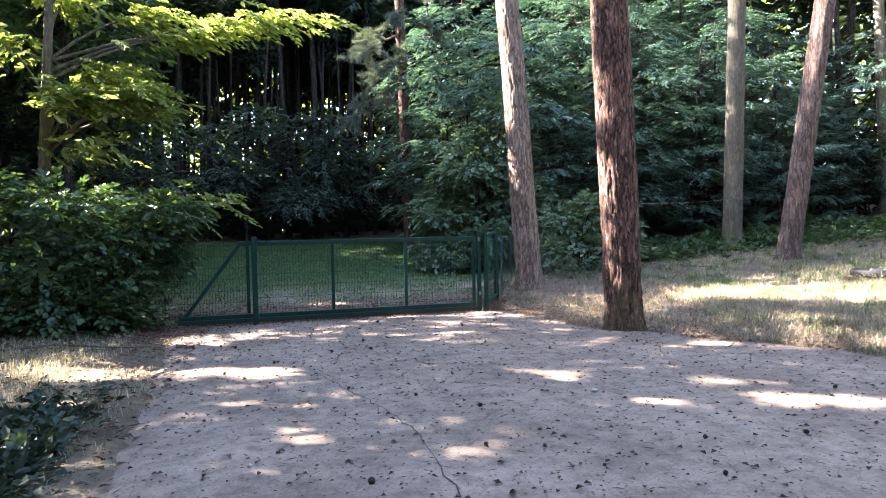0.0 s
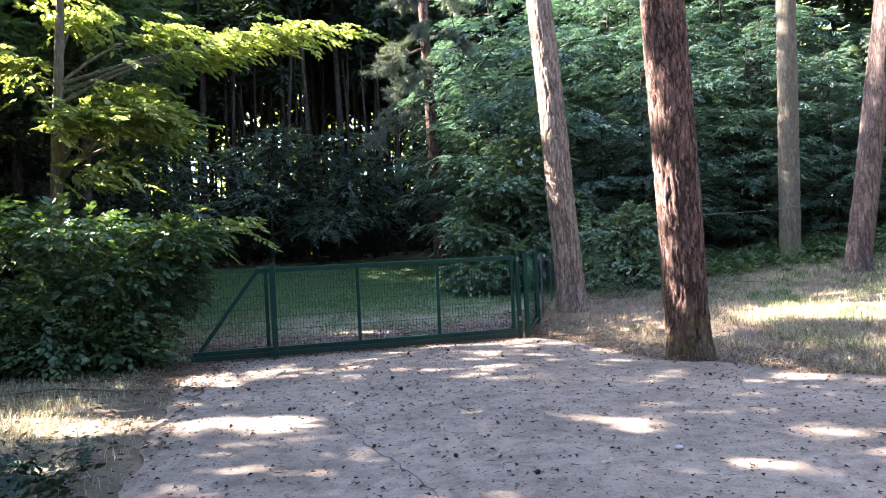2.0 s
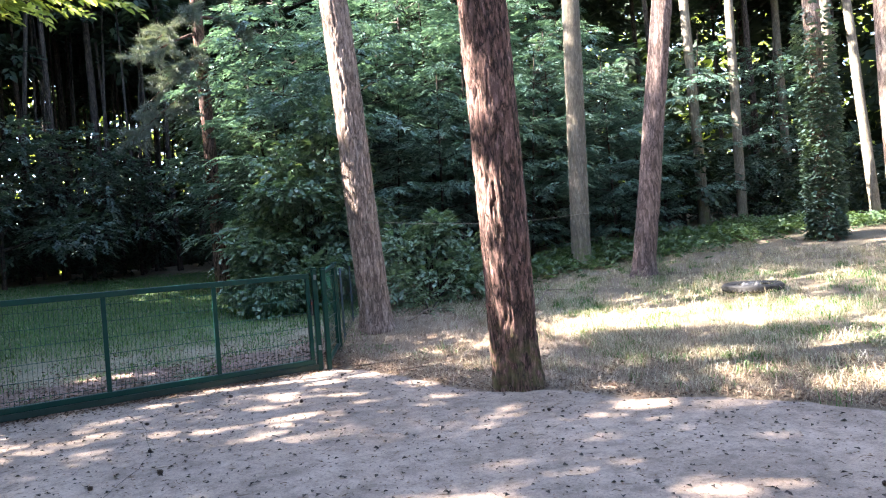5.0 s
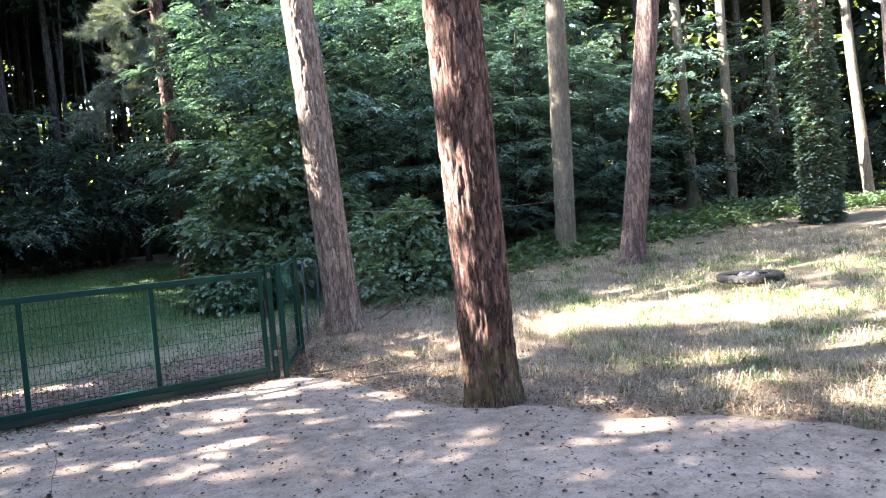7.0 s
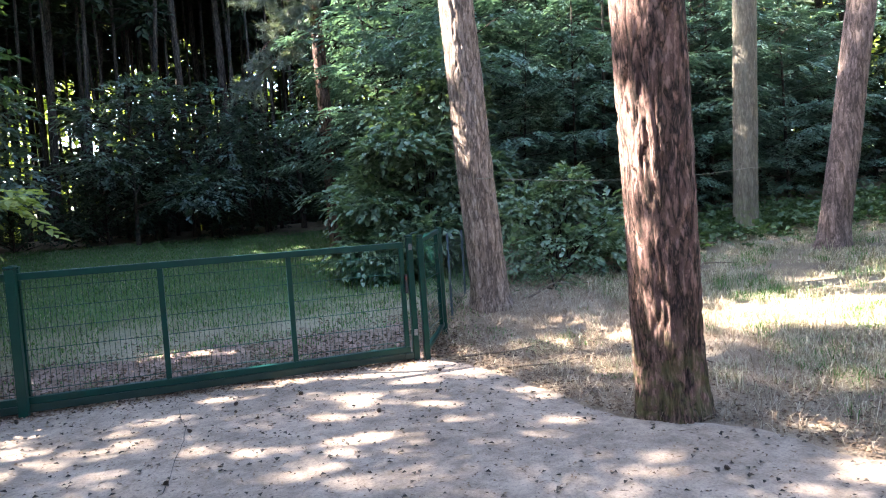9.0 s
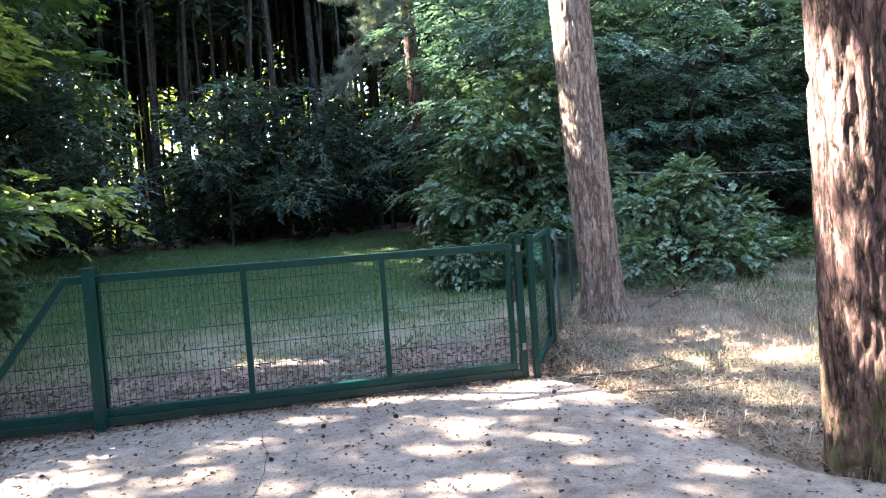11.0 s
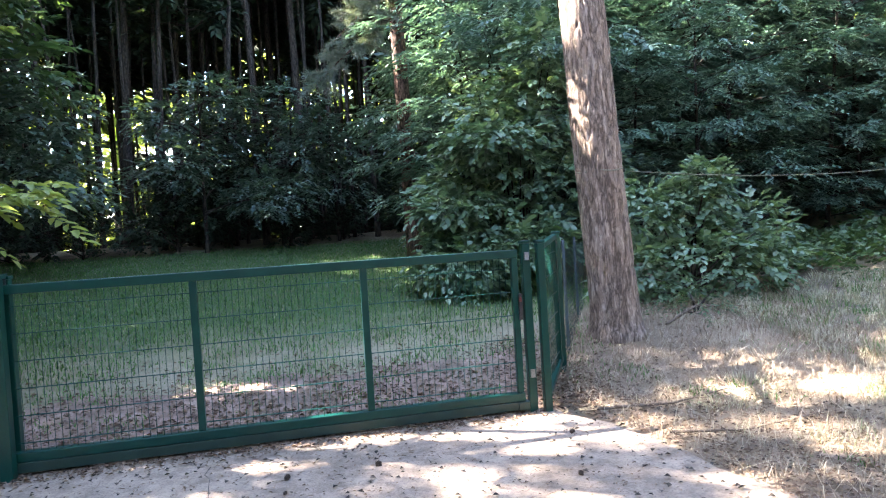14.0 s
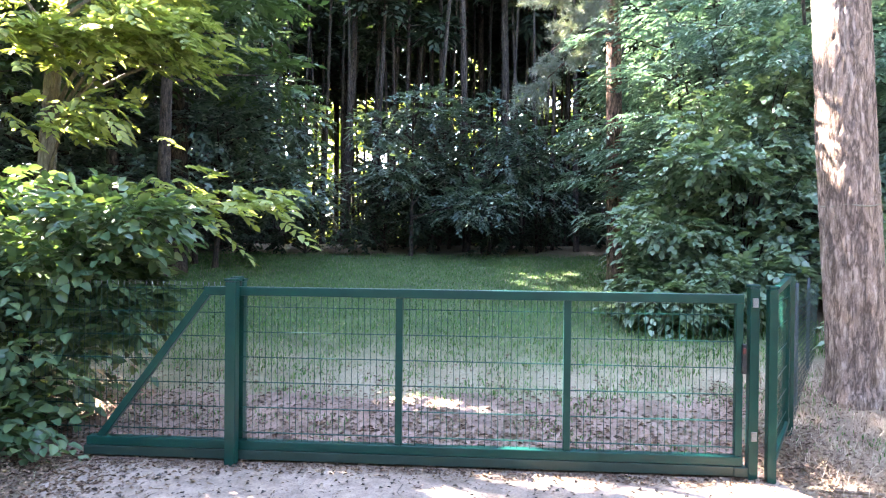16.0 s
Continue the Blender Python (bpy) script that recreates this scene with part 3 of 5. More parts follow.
def forest_tree_master(name, seed, height, r0, mat, leafmat, low, clump_n, per, label, group, radius=1.6, size=(0.18, 0.08), flat=0.6, leaflets=9, length=0.5, shell=0.4, lean=0.03):
    """A slim woodland tree: bare pole below, clumps of leaves on limbs above."""
    rng = np.random.default_rng(seed)
    t = thing(name, pose(0, 0, 0), label, "tree", group)
    v, f = trunk_arrays(height, r0, r0 * 0.35, (rng.uniform(-lean, lean), rng.uniform(-lean, lean)), 12, 0.5, 0, False, 0.03, seed)
    link_mesh("trunk", v, f, mat, t, smooth=True)
    tubes, clumps = [], []
    for k in range(clump_n):
        z = height * (low + (1 - low) * (k + rng.uniform(0, 1)) / clump_n)
        a = rng.uniform(0, 6.283)
        L = radius * (1.15 - 0.7 * (z / height - low) / max(1 - low, 0.01)) * rng.uniform(0.45, 1.0)
        e = np.array([math.cos(a) * L, math.sin(a) * L, z])
        tubes.append(strands([(0, 0, z - 0.5), e * np.array([0.5, 0.5, 1]) - [0, 0, 0.15], e], (0.04, 0.028, 0.01), 5))
        r = rng.uniform(0.6, 1.05) * radius * 0.55
        clumps.append((e, (r, r, r * flat)))
    tagged(link_mesh("limb_work", *join_tubes(tubes), mat, t), kind="stuff")
    leaves("crown", crown_arrays(rng, clumps, per, leaflets=leaflets, length=length, leaf=size), leafmat, t)
    return t


def scatter(master, spots, rng, tilt=2):
    """Copies of a master tree; the master itself takes the first spot."""
    for n, (x, y, s) in enumerate(spots):
        m = pose(x, y, rise(x, y) - 0.05, rng.uniform(-tilt, tilt), rng.uniform(-tilt, tilt), rng.uniform(0, 360))
        if n == 0:
            master.matrix_world = m
            master.scale = (s, s, s)
        else:
            c = copy_thing(master, m)
            c.scale = (s, s, s)


rng = np.random.default_rng(3)
POLES = [forest_tree_master("woodland_tree", 20 + k, 16, 0.10 + 0.035 * k, BARK_DARK, LEAF_SHADED, 0.56 + 0.05 * k, 22, 27, "slim forest tree with a dark bare pole and shade-dark high crown", "forest trees behind the lawn", 2.3, (0.42, 0.2), leaflets=5, lean=0.02) for k in range(3)]
spots = [[], [], []]
for i in range(84):
    x = -30 + 44 * ((i * 0.6180) % 1.0)
    y = 17.6 + 15 * (i / 84) ** 0.9 + rng.uniform(-1, 1) - 0.25 * max(0, -x - 12)
    if -13.5 < x < -8.0 and y < 27:
        y += 9.0
    if x > 4:
        y -= min(5.0, (x - 4) * 0.6)
    spots[i % 3].append((x, y, rng.uniform(0.8, 1.15)))
for i in range(20):
    x = 10 + 22 * ((i * 0.618 + 0.3) % 1.0)
    spots[i % 3].append((x, 9.5 - 0.25 * (x - 10) + 9 * i / 20 + rng.uniform(-1, 1), rng.uniform(0.9, 1.2)))
for m, s in zip(POLES, spots):
    scatter(m, s, rng)

# bare young poles between the larger trunks
thin = thing("young_pole", pose(0, 0, 0), "thin bare dark stem of a young forest tree", "tree", "young forest stems")
link_mesh("trunk", *trunk_arrays(13, 0.075, 0.035, (0.02, 0.01), 8, 0.6, 0, False, 0.01, 3), BARK_DARK, thin, smooth=True)
scatter(thin, [(-28 + 44 * ((i * 0.7548) % 1.0), 18 + 14 * ((i * 0.5698) % 1.0), rng.uniform(0.8, 1.3)) for i in range(240)], rng, 3)

UNDER = forest_tree_master("understorey_bush", 70, 2.6, 0.05, BARK_DARK, LEAF_SHADED, 0.1, 12, 24, "leafy bush coloured shade-dark at the foot of the forest", "forest undergrowth", 1.9, (0.20, 0.11), 0.75)
scatter(UNDER, [(-27 + 2.1 * i + rng.uniform(-0.6, 0.6), 17.0 + rng.uniform(0, 2.2) - 0.25 * max(0, -(-27 + 2.1 * i) - 12), rng.uniform(0.55, 0.95)) for i in range(16)]
        + [(-26 + 2.6 * i, 21 + 3 * ((i * 0.618) % 1), rng.uniform(0.7, 1.1)) for i in range(5)] + [(-6.5 + 1.5 * i, 23 + 3 * ((i * 0.618) % 1), rng.uniform(0.9, 1.25)) for i in range(9)] + [(-29 + 2.2 * i, 22 - 0.5 * (7 - i) + 2 * ((i * 0.618) % 1), rng.uniform(1.0, 1.4)) for i in range(7)] + [(11.5 + 1.9 * i, 8.2 - 0.45 * i + rng.uniform(-0.8, 0.8), rng.uniform(0.8, 1.2)) for i in range(9)], rng)
BLUE = forest_tree_master("grey_green_tree", 74, 5.4, 0.07, BARK_DARK, LEAF_BLUE, 0.3, 14, 60, "small tree with dull blue-green leaves before the forest", "small trees before the forest", 2.3, (0.17, 0.10), 0.6)
scatter(BLUE, [(-4.6, 16.6, 0.95), (-2.0, 17.2, 0.9), (-10.6, 13.5, 1.35), (-14.5, 12.0, 1.3), (3.2, 14.5, 1.2), (-9.6, 12.6, 1.1)], rng)

# broadleaf trees added on the sun's side, mostly unseen, to cast the shade; gaps cut in their crowns let the sun reach
# trunks, drive and grass
def lane(s, d):
    """A spot d metres towards the sun from the gate's east end, s metres along the normal to that."""
    return 0.431 * s - 0.902 * d, 0.902 * s + 0.431 * d


# gaps cut for chosen sun patches: place across the sun's way, height where the ray passes the gate's east end, and half
# sizes
GAPS = [(-2.42, 5.95, 0.42, 1.35), (-2.4, 3.88, 0.6, 0.42), (-2.55, 3.0, 0.14, 0.6), (2.2, 6.3, 0.42, 2.25), (4.6, 13.2, 0.6, 2.9),
        (-5.56, -1.35, 0.3, 0.6), (-6.9, -0.9, 0.2, 0.6), (-5.3, 1.1, 0.24, 0.42), (-6.3, 2.9, 0.32, 0.5), (-5.6, 2.5, 0.16, 0.45), (-3.6, 4.5, 0.3, 0.5),
        (-4.7, 1.6, 0.13, 0.4), (-3.6, 2.6, 0.15, 0.3), (-2.7, 0.2, 0.14, 0.4), (0.1, 0.4, 0.3, 0.25), (-5.5, -3.0, 0.45, 0.8), (-6.9, -2.7, 0.18, 0.7), (1.35, 1.9, 0.3, 1.1), (0.75, 1.5, 0.36, 0.7), (-1.4, 1.5, 0.16, 0.25)]


def leaf_stays(p):
    """Whether each leaf at p is kept, or cut from the crowns to let sun onto a chosen patch."""
    s = p[:, 0] * 0.431 + p[:, 1] * 0.902
    q = p[:, 2] - 0.781 * (p[:, 1] * 0.431 - p[:, 0] * 0.902)
    fleck = np.array([noise.noise((a * 4.6, b * 2.0, 3)) + 0.65 * noise.noise((a * 10, b * 5, 6)) for a, b in zip(s, q)])
    stay = np.ones(len(p), bool)
    for gs, gq, rs, rq in GAPS:
        ragged = 1 + (0.9 if gq < 3 else 0.2) * fleck
        stay &= np.abs((s - gs) / rs) ** 3 + np.abs((q - gq) / rq) ** 3 > ragged
    stay &= ~((q > 2.9) & (q < 6.4) & (np.abs(s - 1.5 + 0.75 * (q - 3)) < 1.1 + 0.2 * fleck))   # the sunny strip of grass
    behind = p[:, 0] * -0.902 + p[:, 1] * 0.431 > 11.5
    lawn_shade = (np.abs(s + 0.2) < 0.42) & (np.abs(q + 1.15) < 0.5)
    stay &= ~((np.abs(s + 0.35) < 1.05) & (np.abs(q + 1.2) < 1.5) & behind & ~lawn_shade)   # leaves cut so the sun reaches the walnut
    y = 0.902 * s - 0.552 * q
    return stay & ~((fleck > 0.24 + 0.04 * np.maximum(0, -y - 2)) & (y < 0.2) & (y > -9))


def shade_tree(x, y, sc, tall, seed):
    rng = np.random.default_rng(seed)
    h, r = 15 * sc * tall, 3.0 * sc
    o = np.array([x, y, rise(x, y) - 0.05])
    t = thing("shade_caster_tree", pose(*o), "broadleaf tree added mostly out of view to shade the drive", "tree", "trees west of the drive")
    link_mesh("trunk", *trunk_arrays(h, 0.2 * sc, 0.06 * sc, (rng.uniform(-0.03, 0.03), rng.uniform(-0.03, 0.03)), 12, 0.5, 0, False, 0.03, seed), BARK_DARK, t, smooth=True)
    tubes, crown = [], []
    for k in range(30):
        u = (k + rng.uniform(0, 1)) / 30
        z = h * (0.42 + 0.58 * u)
        a = k * 2.4 + rng.uniform(-0.6, 0.6)
        L = r * (1.15 - 0.7 * u) * rng.uniform(0.4, 1.0)
        e = np.array([math.cos(a) * L, math.sin(a) * L, z])
        tubes.append(strands([(0, 0, z - 0.5), e * np.array([0.5, 0.5, 1]) - [0, 0, 0.15], e], (0.04, 0.028, 0.01), 5))
        c = rng.uniform(0.6, 1.05) * r * 0.5
        v, f = sprays(rng, *blob(rng, e, (c, c, c * 0.6), 34, 0.4), leaflets=9, length=0.5, leaf=(0.26, 0.13))
        v = v.reshape(-1, 4, 3)
        crown.append(v[leaf_stays(v[:, 0] + o)])
    v = np.concatenate(crown)
    i = np.arange(len(v))[:, None] * 4
    tagged(link_mesh("limb_work", *join_tubes(tubes), BARK_DARK, t), kind="stuff")
    leaves("crown", (v.reshape(-1, 3), np.concatenate([i + [0, 3, 2], i + [0, 2, 1]], 1).reshape(-1, 3)), LEAF_MID, t)


# added shade casters, set by sun lane: along, away, scale, height factor
WEST = [(-13.5, 9, 0.9, 1), (-11.5, 12, 1.0, 1), (-8.4, 9, 0.95, 1), (-4.0, 10, 1.1, 1), (0.6, 16, 0.74, 1), (3.9, 12, 0.8, 1), (4.8, 15, 0.86, 1), (-4.3, 14, 1.35, 1.2), (5.9, 14, 1.3, 1), (-7.2, 13, 1.15, 1), (1.4, 20.5, 1.0, 1), (6.5, 17.5, 1.35, 1.5), (-9.5, 18, 1.1, 1), (-5, 19, 1.1, 1), (4.2, 17, 1.2, 1.5), (-1.0, 15, 1.15, 1.25), (2.4, 18.5, 1.2, 1.55)]
for n, (along, away, sc, tall) in enumerate(WEST):
    shade_tree(*lane(along, away), sc, tall, 500 + n)

# feathery thicket east of the lawn
def acacia(seed, height=7.6):
    """A young acacia: flat boughs in open storeys, each a fan of feathered leaves."""
    rng = np.random.default_rng(seed)
    t = thing("acacia_tree", pose(0, 0, 0), "young acacia with layered feathery green leaves", "tree", "acacia thicket")
    link_mesh("trunk", *trunk_arrays(height, 0.065, 0.02, (rng.uniform(-0.05, 0.05), rng.uniform(-0.05, 0.05)), 10, 0.4, 0, False, 0.02, seed), BARK_DARK, t, smooth=True)
    tubes, crown = [], []
    for k in range(40):
        u = (k + rng.uniform(0, 1)) / 40
        z = 0.5 + (height - 0.6) * u
        a = k * 2.4 + rng.uniform(-0.5, 0.5)
        L = (1.0 + 1.9 * math.sin(math.pi * min(1, 0.18 + 0.8 * u))) * rng.uniform(0.6, 1.05)
        foot = np.array([0, 0, z - 0.25])
        end = np.array([math.cos(a) * L, math.sin(a) * L, z + 0.18 * L * rng.uniform(-0.6, 1.0)])
        tubes.append(strands([foot, (foot + end) / 2 + [0, 0, 0.08], end], (0.022, 0.014, 0.005), 4))
        crown.append(sprays(rng, *tier(rng, foot, end, int(17 * L), 0.42 * L), leaflets=11, length=0.42, leaf=(0.14, 0.056), droop=0.3, jitter=0.2, spread=0.22))
    tagged(link_mesh("limb_work", *join_tubes(tubes), BARK_DARK, t), kind="stuff")
    leaves("crown", joined(crown), LEAF_FEATHER, t)
    return t


ACACIA = [acacia(80 + k) for k in range(3)]
scatter(ACACIA[0], [(4.4, 8.0, 1.0), (7.3, 7.2, 0.95), (10.6, 7.0, 0.9), (6.0, 10.4, 1.25), (13.5, 8.6, 1.0), (3.0, 10.5, 1.1), (17.5, 7.0, 0.9)], rng, 5)
scatter(ACACIA[1], [(5.9, 6.2, 0.72), (9.0, 6.3, 0.78), (12.2, 6.0, 0.75), (9.2, 9.8, 1.2), (15.6, 9.5, 1.0), (2.4, 8.6, 0.85), (20.5, 6.0, 0.9), (12.6, 10.6, 1.15)], rng, 5)
scatter(ACACIA[2], [(7.4, 8.9, 1.15), (4.9, 7.0, 0.62), (10.9, 8.4, 1.2), (14.3, 6.4, 0.62), (4.4, 11.6, 1.35), (8.0, 12.0, 1.4), (11.4, 12.8, 1.4)], rng, 5)

# pines behind the thicket
EASTPINE = thing("pine_tree", pose(0, 0, 0), "tall bare pine trunk standing in the wood", "tree", "pines in the eastern wood")
link_mesh("trunk", *trunk_arrays(17, 0.19, 0.12, (0.01, -0.01), 20, 0.25, 0.01, True, 0.06, 31), BARK_GREY, EASTPINE, smooth=True)
rng2 = np.random.default_rng(33)
p, d = blob(rng2, (0.1, -0.1, 14.5), (2.2, 2.2, 2.2), 330, 0.3)
leaves("crown", needle_arrays(rng2, p, d, 26, 0.34), NEEDLE, EASTPINE)
scatter(EASTPINE, [(16.9, 6.3, 1.0), (17.9, 5.5, 0.9), (19.5, 3.2, 1.05), (21, 2.6, 0.9), (23, 5, 1.1), (26, 1, 1.0), (25, 8, 1.0), (29, 4, 1.1), (24, -3, 1.0)], rng)


def needle_pine():
    """The pine by the lawn whose low boughs hang towards the gate."""
    x, y = 1.0, 10.6
    t = thing("pine_tree", pose(x, y, rise(x, y) - 0.05), "pine with reddish trunk and drooping grey-green needle boughs", "tree")
    link_mesh("trunk", *trunk_arrays(15, 0.20, 0.12, (-0.02, 0.0), 24, 0.12, 0.012, True, 0.05, 44), BARK_RED, t, smooth=True)
    rng = np.random.default_rng(45)
    tubes, pts, outs = [], [], []
    for ex, ey, ez, z0 in ((-2.2, -0.9, 4.2, 6.2), (-1.7, -0.6, 5.3, 6.8), (-1.0, -1.2, 5.0, 6.4), (-1.9, -0.4, 6.4, 7.6), (-0.7, -0.9, 6.2, 7.2), (-1.4, 0.5, 7.2, 8.2), (0.9, -0.8, 7.4, 8.0), (-0.5, -1.0, 7.6, 8.4), (-1.2, -1.0, 8.6, 9.0), (1.2, 0.6, 9.2, 9.6), (-1.0, 0.9, 9.6, 10)):
        a, e = np.array([0, 0, z0]), np.array([ex, ey, ez])
        line = [a + (e - a) * u + np.array([0, 0, 0.5 * u * (1 - u)]) for u in (0, 0.25, 0.5, 0.75, 1)]
        tubes.append(strands(line, (0.05, 0.04, 0.03, 0.02, 0.008), 6))
        for u in rng.uniform(0.3, 1.0, 20):
            foot = a + (e - a) * u + np.array([0, 0, 0.5 * u * (1 - u)])
            way = unit(unit(e - a) * np.array([0.8, 0.8, 0.2]) + rng.normal(0, 0.55, 3) + np.array([0, 0, -0.25]))
            run = rng.uniform(0.25, 0.6)
            twig = [foot + way * run * w + np.array([0, 0, -0.22 * run * w * w]) for w in (0, 0.5, 1)]
            tubes.append(strands(twig, (0.008, 0.006, 0.003), 4))
            for w in np.linspace(0.3, 1.0, 6):
                pts.append((foot + way * run * w + np.array([0, 0, -0.22 * run * w * w]))[None])
                outs.append(unit(way + np.array([0, 0, -0.35]))[None])
    tagged(link_mesh("limb_work", *join_tubes(tubes), BARK_RED, t), kind="stuff")
    leaves("needles", needle_arrays(rng, np.concatenate(pts), np.concatenate(outs), 44, 0.17, 0.005), NEEDLE, t)


needle_pine()


def ivy_tree(x, y):
    t = thing("ivy_clad_pine", pose(x, y, rise(x, y) - 0.03), "pine trunk wrapped in dark ivy leaves", "tree")
    link_mesh("trunk", *trunk_arrays(15, 0.22, 0.17, (0.0, 0.0), 20, 0.2, 0.01, True, 0.05, 52), BARK_TAN, t, smooth=True)
    rng = np.random.default_rng(53)
    n = 2600
    z = rng.uniform(0.1, 6.4, n) * rng.uniform(0.6, 1, n)
    a = rng.uniform(0, 6.283, n)
    o = np.stack([np.cos(a), np.sin(a), 0.15 * np.ones(n)], 1)
    r = 0.24 + 0.16 * np.abs(np.sin(z * 1.7 + a)) * rng.uniform(0, 1, n)
    v, f = sprays(rng, np.stack([np.cos(a) * r, np.sin(a) * r, z], 1), o, 3, 0.16, (0.13, 0.11), 0.8, False)
    leaves("ivy", (v, f), LEAF_BLUE, t, "dark glossy ivy", kind="stuff")


ivy_tree(14.2, 0.55)


# ---- shrubs ----
def shrub(name, x, y, clumps, per, mat, label, leaflets=9, length=0.4, leaf=(0.13, 0.07), droop=0.3, stems=7, seed=0, pinnate=True, wood=None, group=""):
    rng = np.random.default_rng(seed)
    t = thing(name, pose(x, y, rise(x, y) - 0.03), label, "shrub", group)
    tubes = []
    for c, r in clumps:
        for k in range(max(1, stems // len(clumps) + 1)):
            e = np.array(c) + rng.normal(0, 0.5, 3) * np.array(r)
            mid = np.array([e[0] * 0.45, e[1] * 0.45, e[2] * 0.6])
            tubes.append(strands([(rng.normal(0, 0.12), rng.normal(0, 0.12), 0), mid, e], (0.022, 0.015, 0.006), 5))
    tagged(link_mesh("stem_work", *join_tubes(tubes), wood or BARK_DARK, t), kind="stuff")
    leaves("foliage", crown_arrays(rng, clumps, per, leaflets=leaflets, length=length, leaf=leaf, droop=droop, pinnate=pinnate, jitter=0.28 if pinnate else 0.34, full=not pinnate), mat, t)
    return t


shrub("hazel_bush", 2.2, 6.3, [((0, 0, 1.0), (1.3, 1.1, 0.7)), ((-0.8, 0.1, 0.9), (0.9, 0.9, 0.5)), ((-1.1, -0.2, 1.45), (0.8, 0.7, 0.22)), ((-0.6, -0.4, 2.6), (0.8, 0.7, 0.25)), ((-0.9, 0.5, 1.9), (0.8, 0.8, 0.6)), ((0.1, 0, 2.3), (1.2, 1.0, 0.9)), ((0.5, 0.2, 3.4), (1.1, 1.0, 0.9)), ((-0.2, 0.3, 3.1), (0.8, 0.8, 0.7)), ((0.9, 0.2, 4.4), (0.9, 0.9, 0.7)), ((1.2, -0.3, 1.6), (1.0, 0.9, 1.2)), ((-1.3, -0.1, 0.5), (0.7, 0.7, 0.45)), ((-1.1, -0.85, 0.42), (0.75, 0.6, 0.32)), ((-0.2, -0.9, 0.7), (0.8, 0.5, 0.3))],
      230, LEAF_HAZEL, "tall bush with pale broad leaves overhanging the lawn", 7, 0.36, (0.13, 0.085), seed=2, pinnate=False, stems=14)
shrub("elder_shrub", -6.75, 0.85, [((0.4, -0.3, 0.7), (0.75, 0.5, 0.6)), ((-0.3, -0.5, 0.8), (0.9, 0.6, 0.75)), ((-1.3, -0.4, 1.0), (1.0, 0.7, 0.9)), ((0.8, 0, 1.6), (0.6, 0.5, 0.22)), ((1.2, 0.1, 1.95), (0.55, 0.45, 0.16)), ((-0.4, 0.1, 2.1), (0.9, 0.8, 0.3)), ((0.2, -0.2, 1.35), (0.8, 0.5, 0.16)), ((-1.8, 0.1, 2.2), (0.9, 0.8, 0.5)), ((-2.6, -0.3, 1.1), (1.1, 0.8, 1.0)), ((1.0, 0.25, 1.15), (0.5, 0.4, 0.35)), ((0.1, -0.85, 0.25), (1.1, 0.3, 0.25))],
      165, LEAF_ELDER, "leafy shrub with broad leaves growing over the fence", 7, 0.42, (0.13, 0.08), seed=6, pinnate=False, stems=16)
shrub("bramble", 3.55, 3.0, [((0, 0, 0.45), (0.9, 0.6, 0.45)), ((0.75, -0.2, 0.5), (0.7, 0.6, 0.5)), ((-0.7, 0.1, 0.4), (0.6, 0.5, 0.4)), ((0.2, 0.3, 1.1), (0.5, 0.4, 0.5)), ((0.45, 0.2, 1.6), (0.25, 0.25, 0.35)), ((1.3, 0.3, 0.9), (0.5, 0.5, 0.5)), ((-0.3, 0.5, 1.2), (0.5, 0.5, 0.5))],
      140, LEAF_HAZEL, "bramble and nettle patch under the trees", 6, 0.3, (0.105, 0.066), seed=8, pinnate=False, stems=14)
shrub("small_fern", 2.95, 1.95, [((0, 0, 0.2), (0.4, 0.32, 0.2))], 60, LEAF_ELDER, "small green fern on bare ground", 13, 0.4, (0.07, 0.02), 0.6, 3, 12)


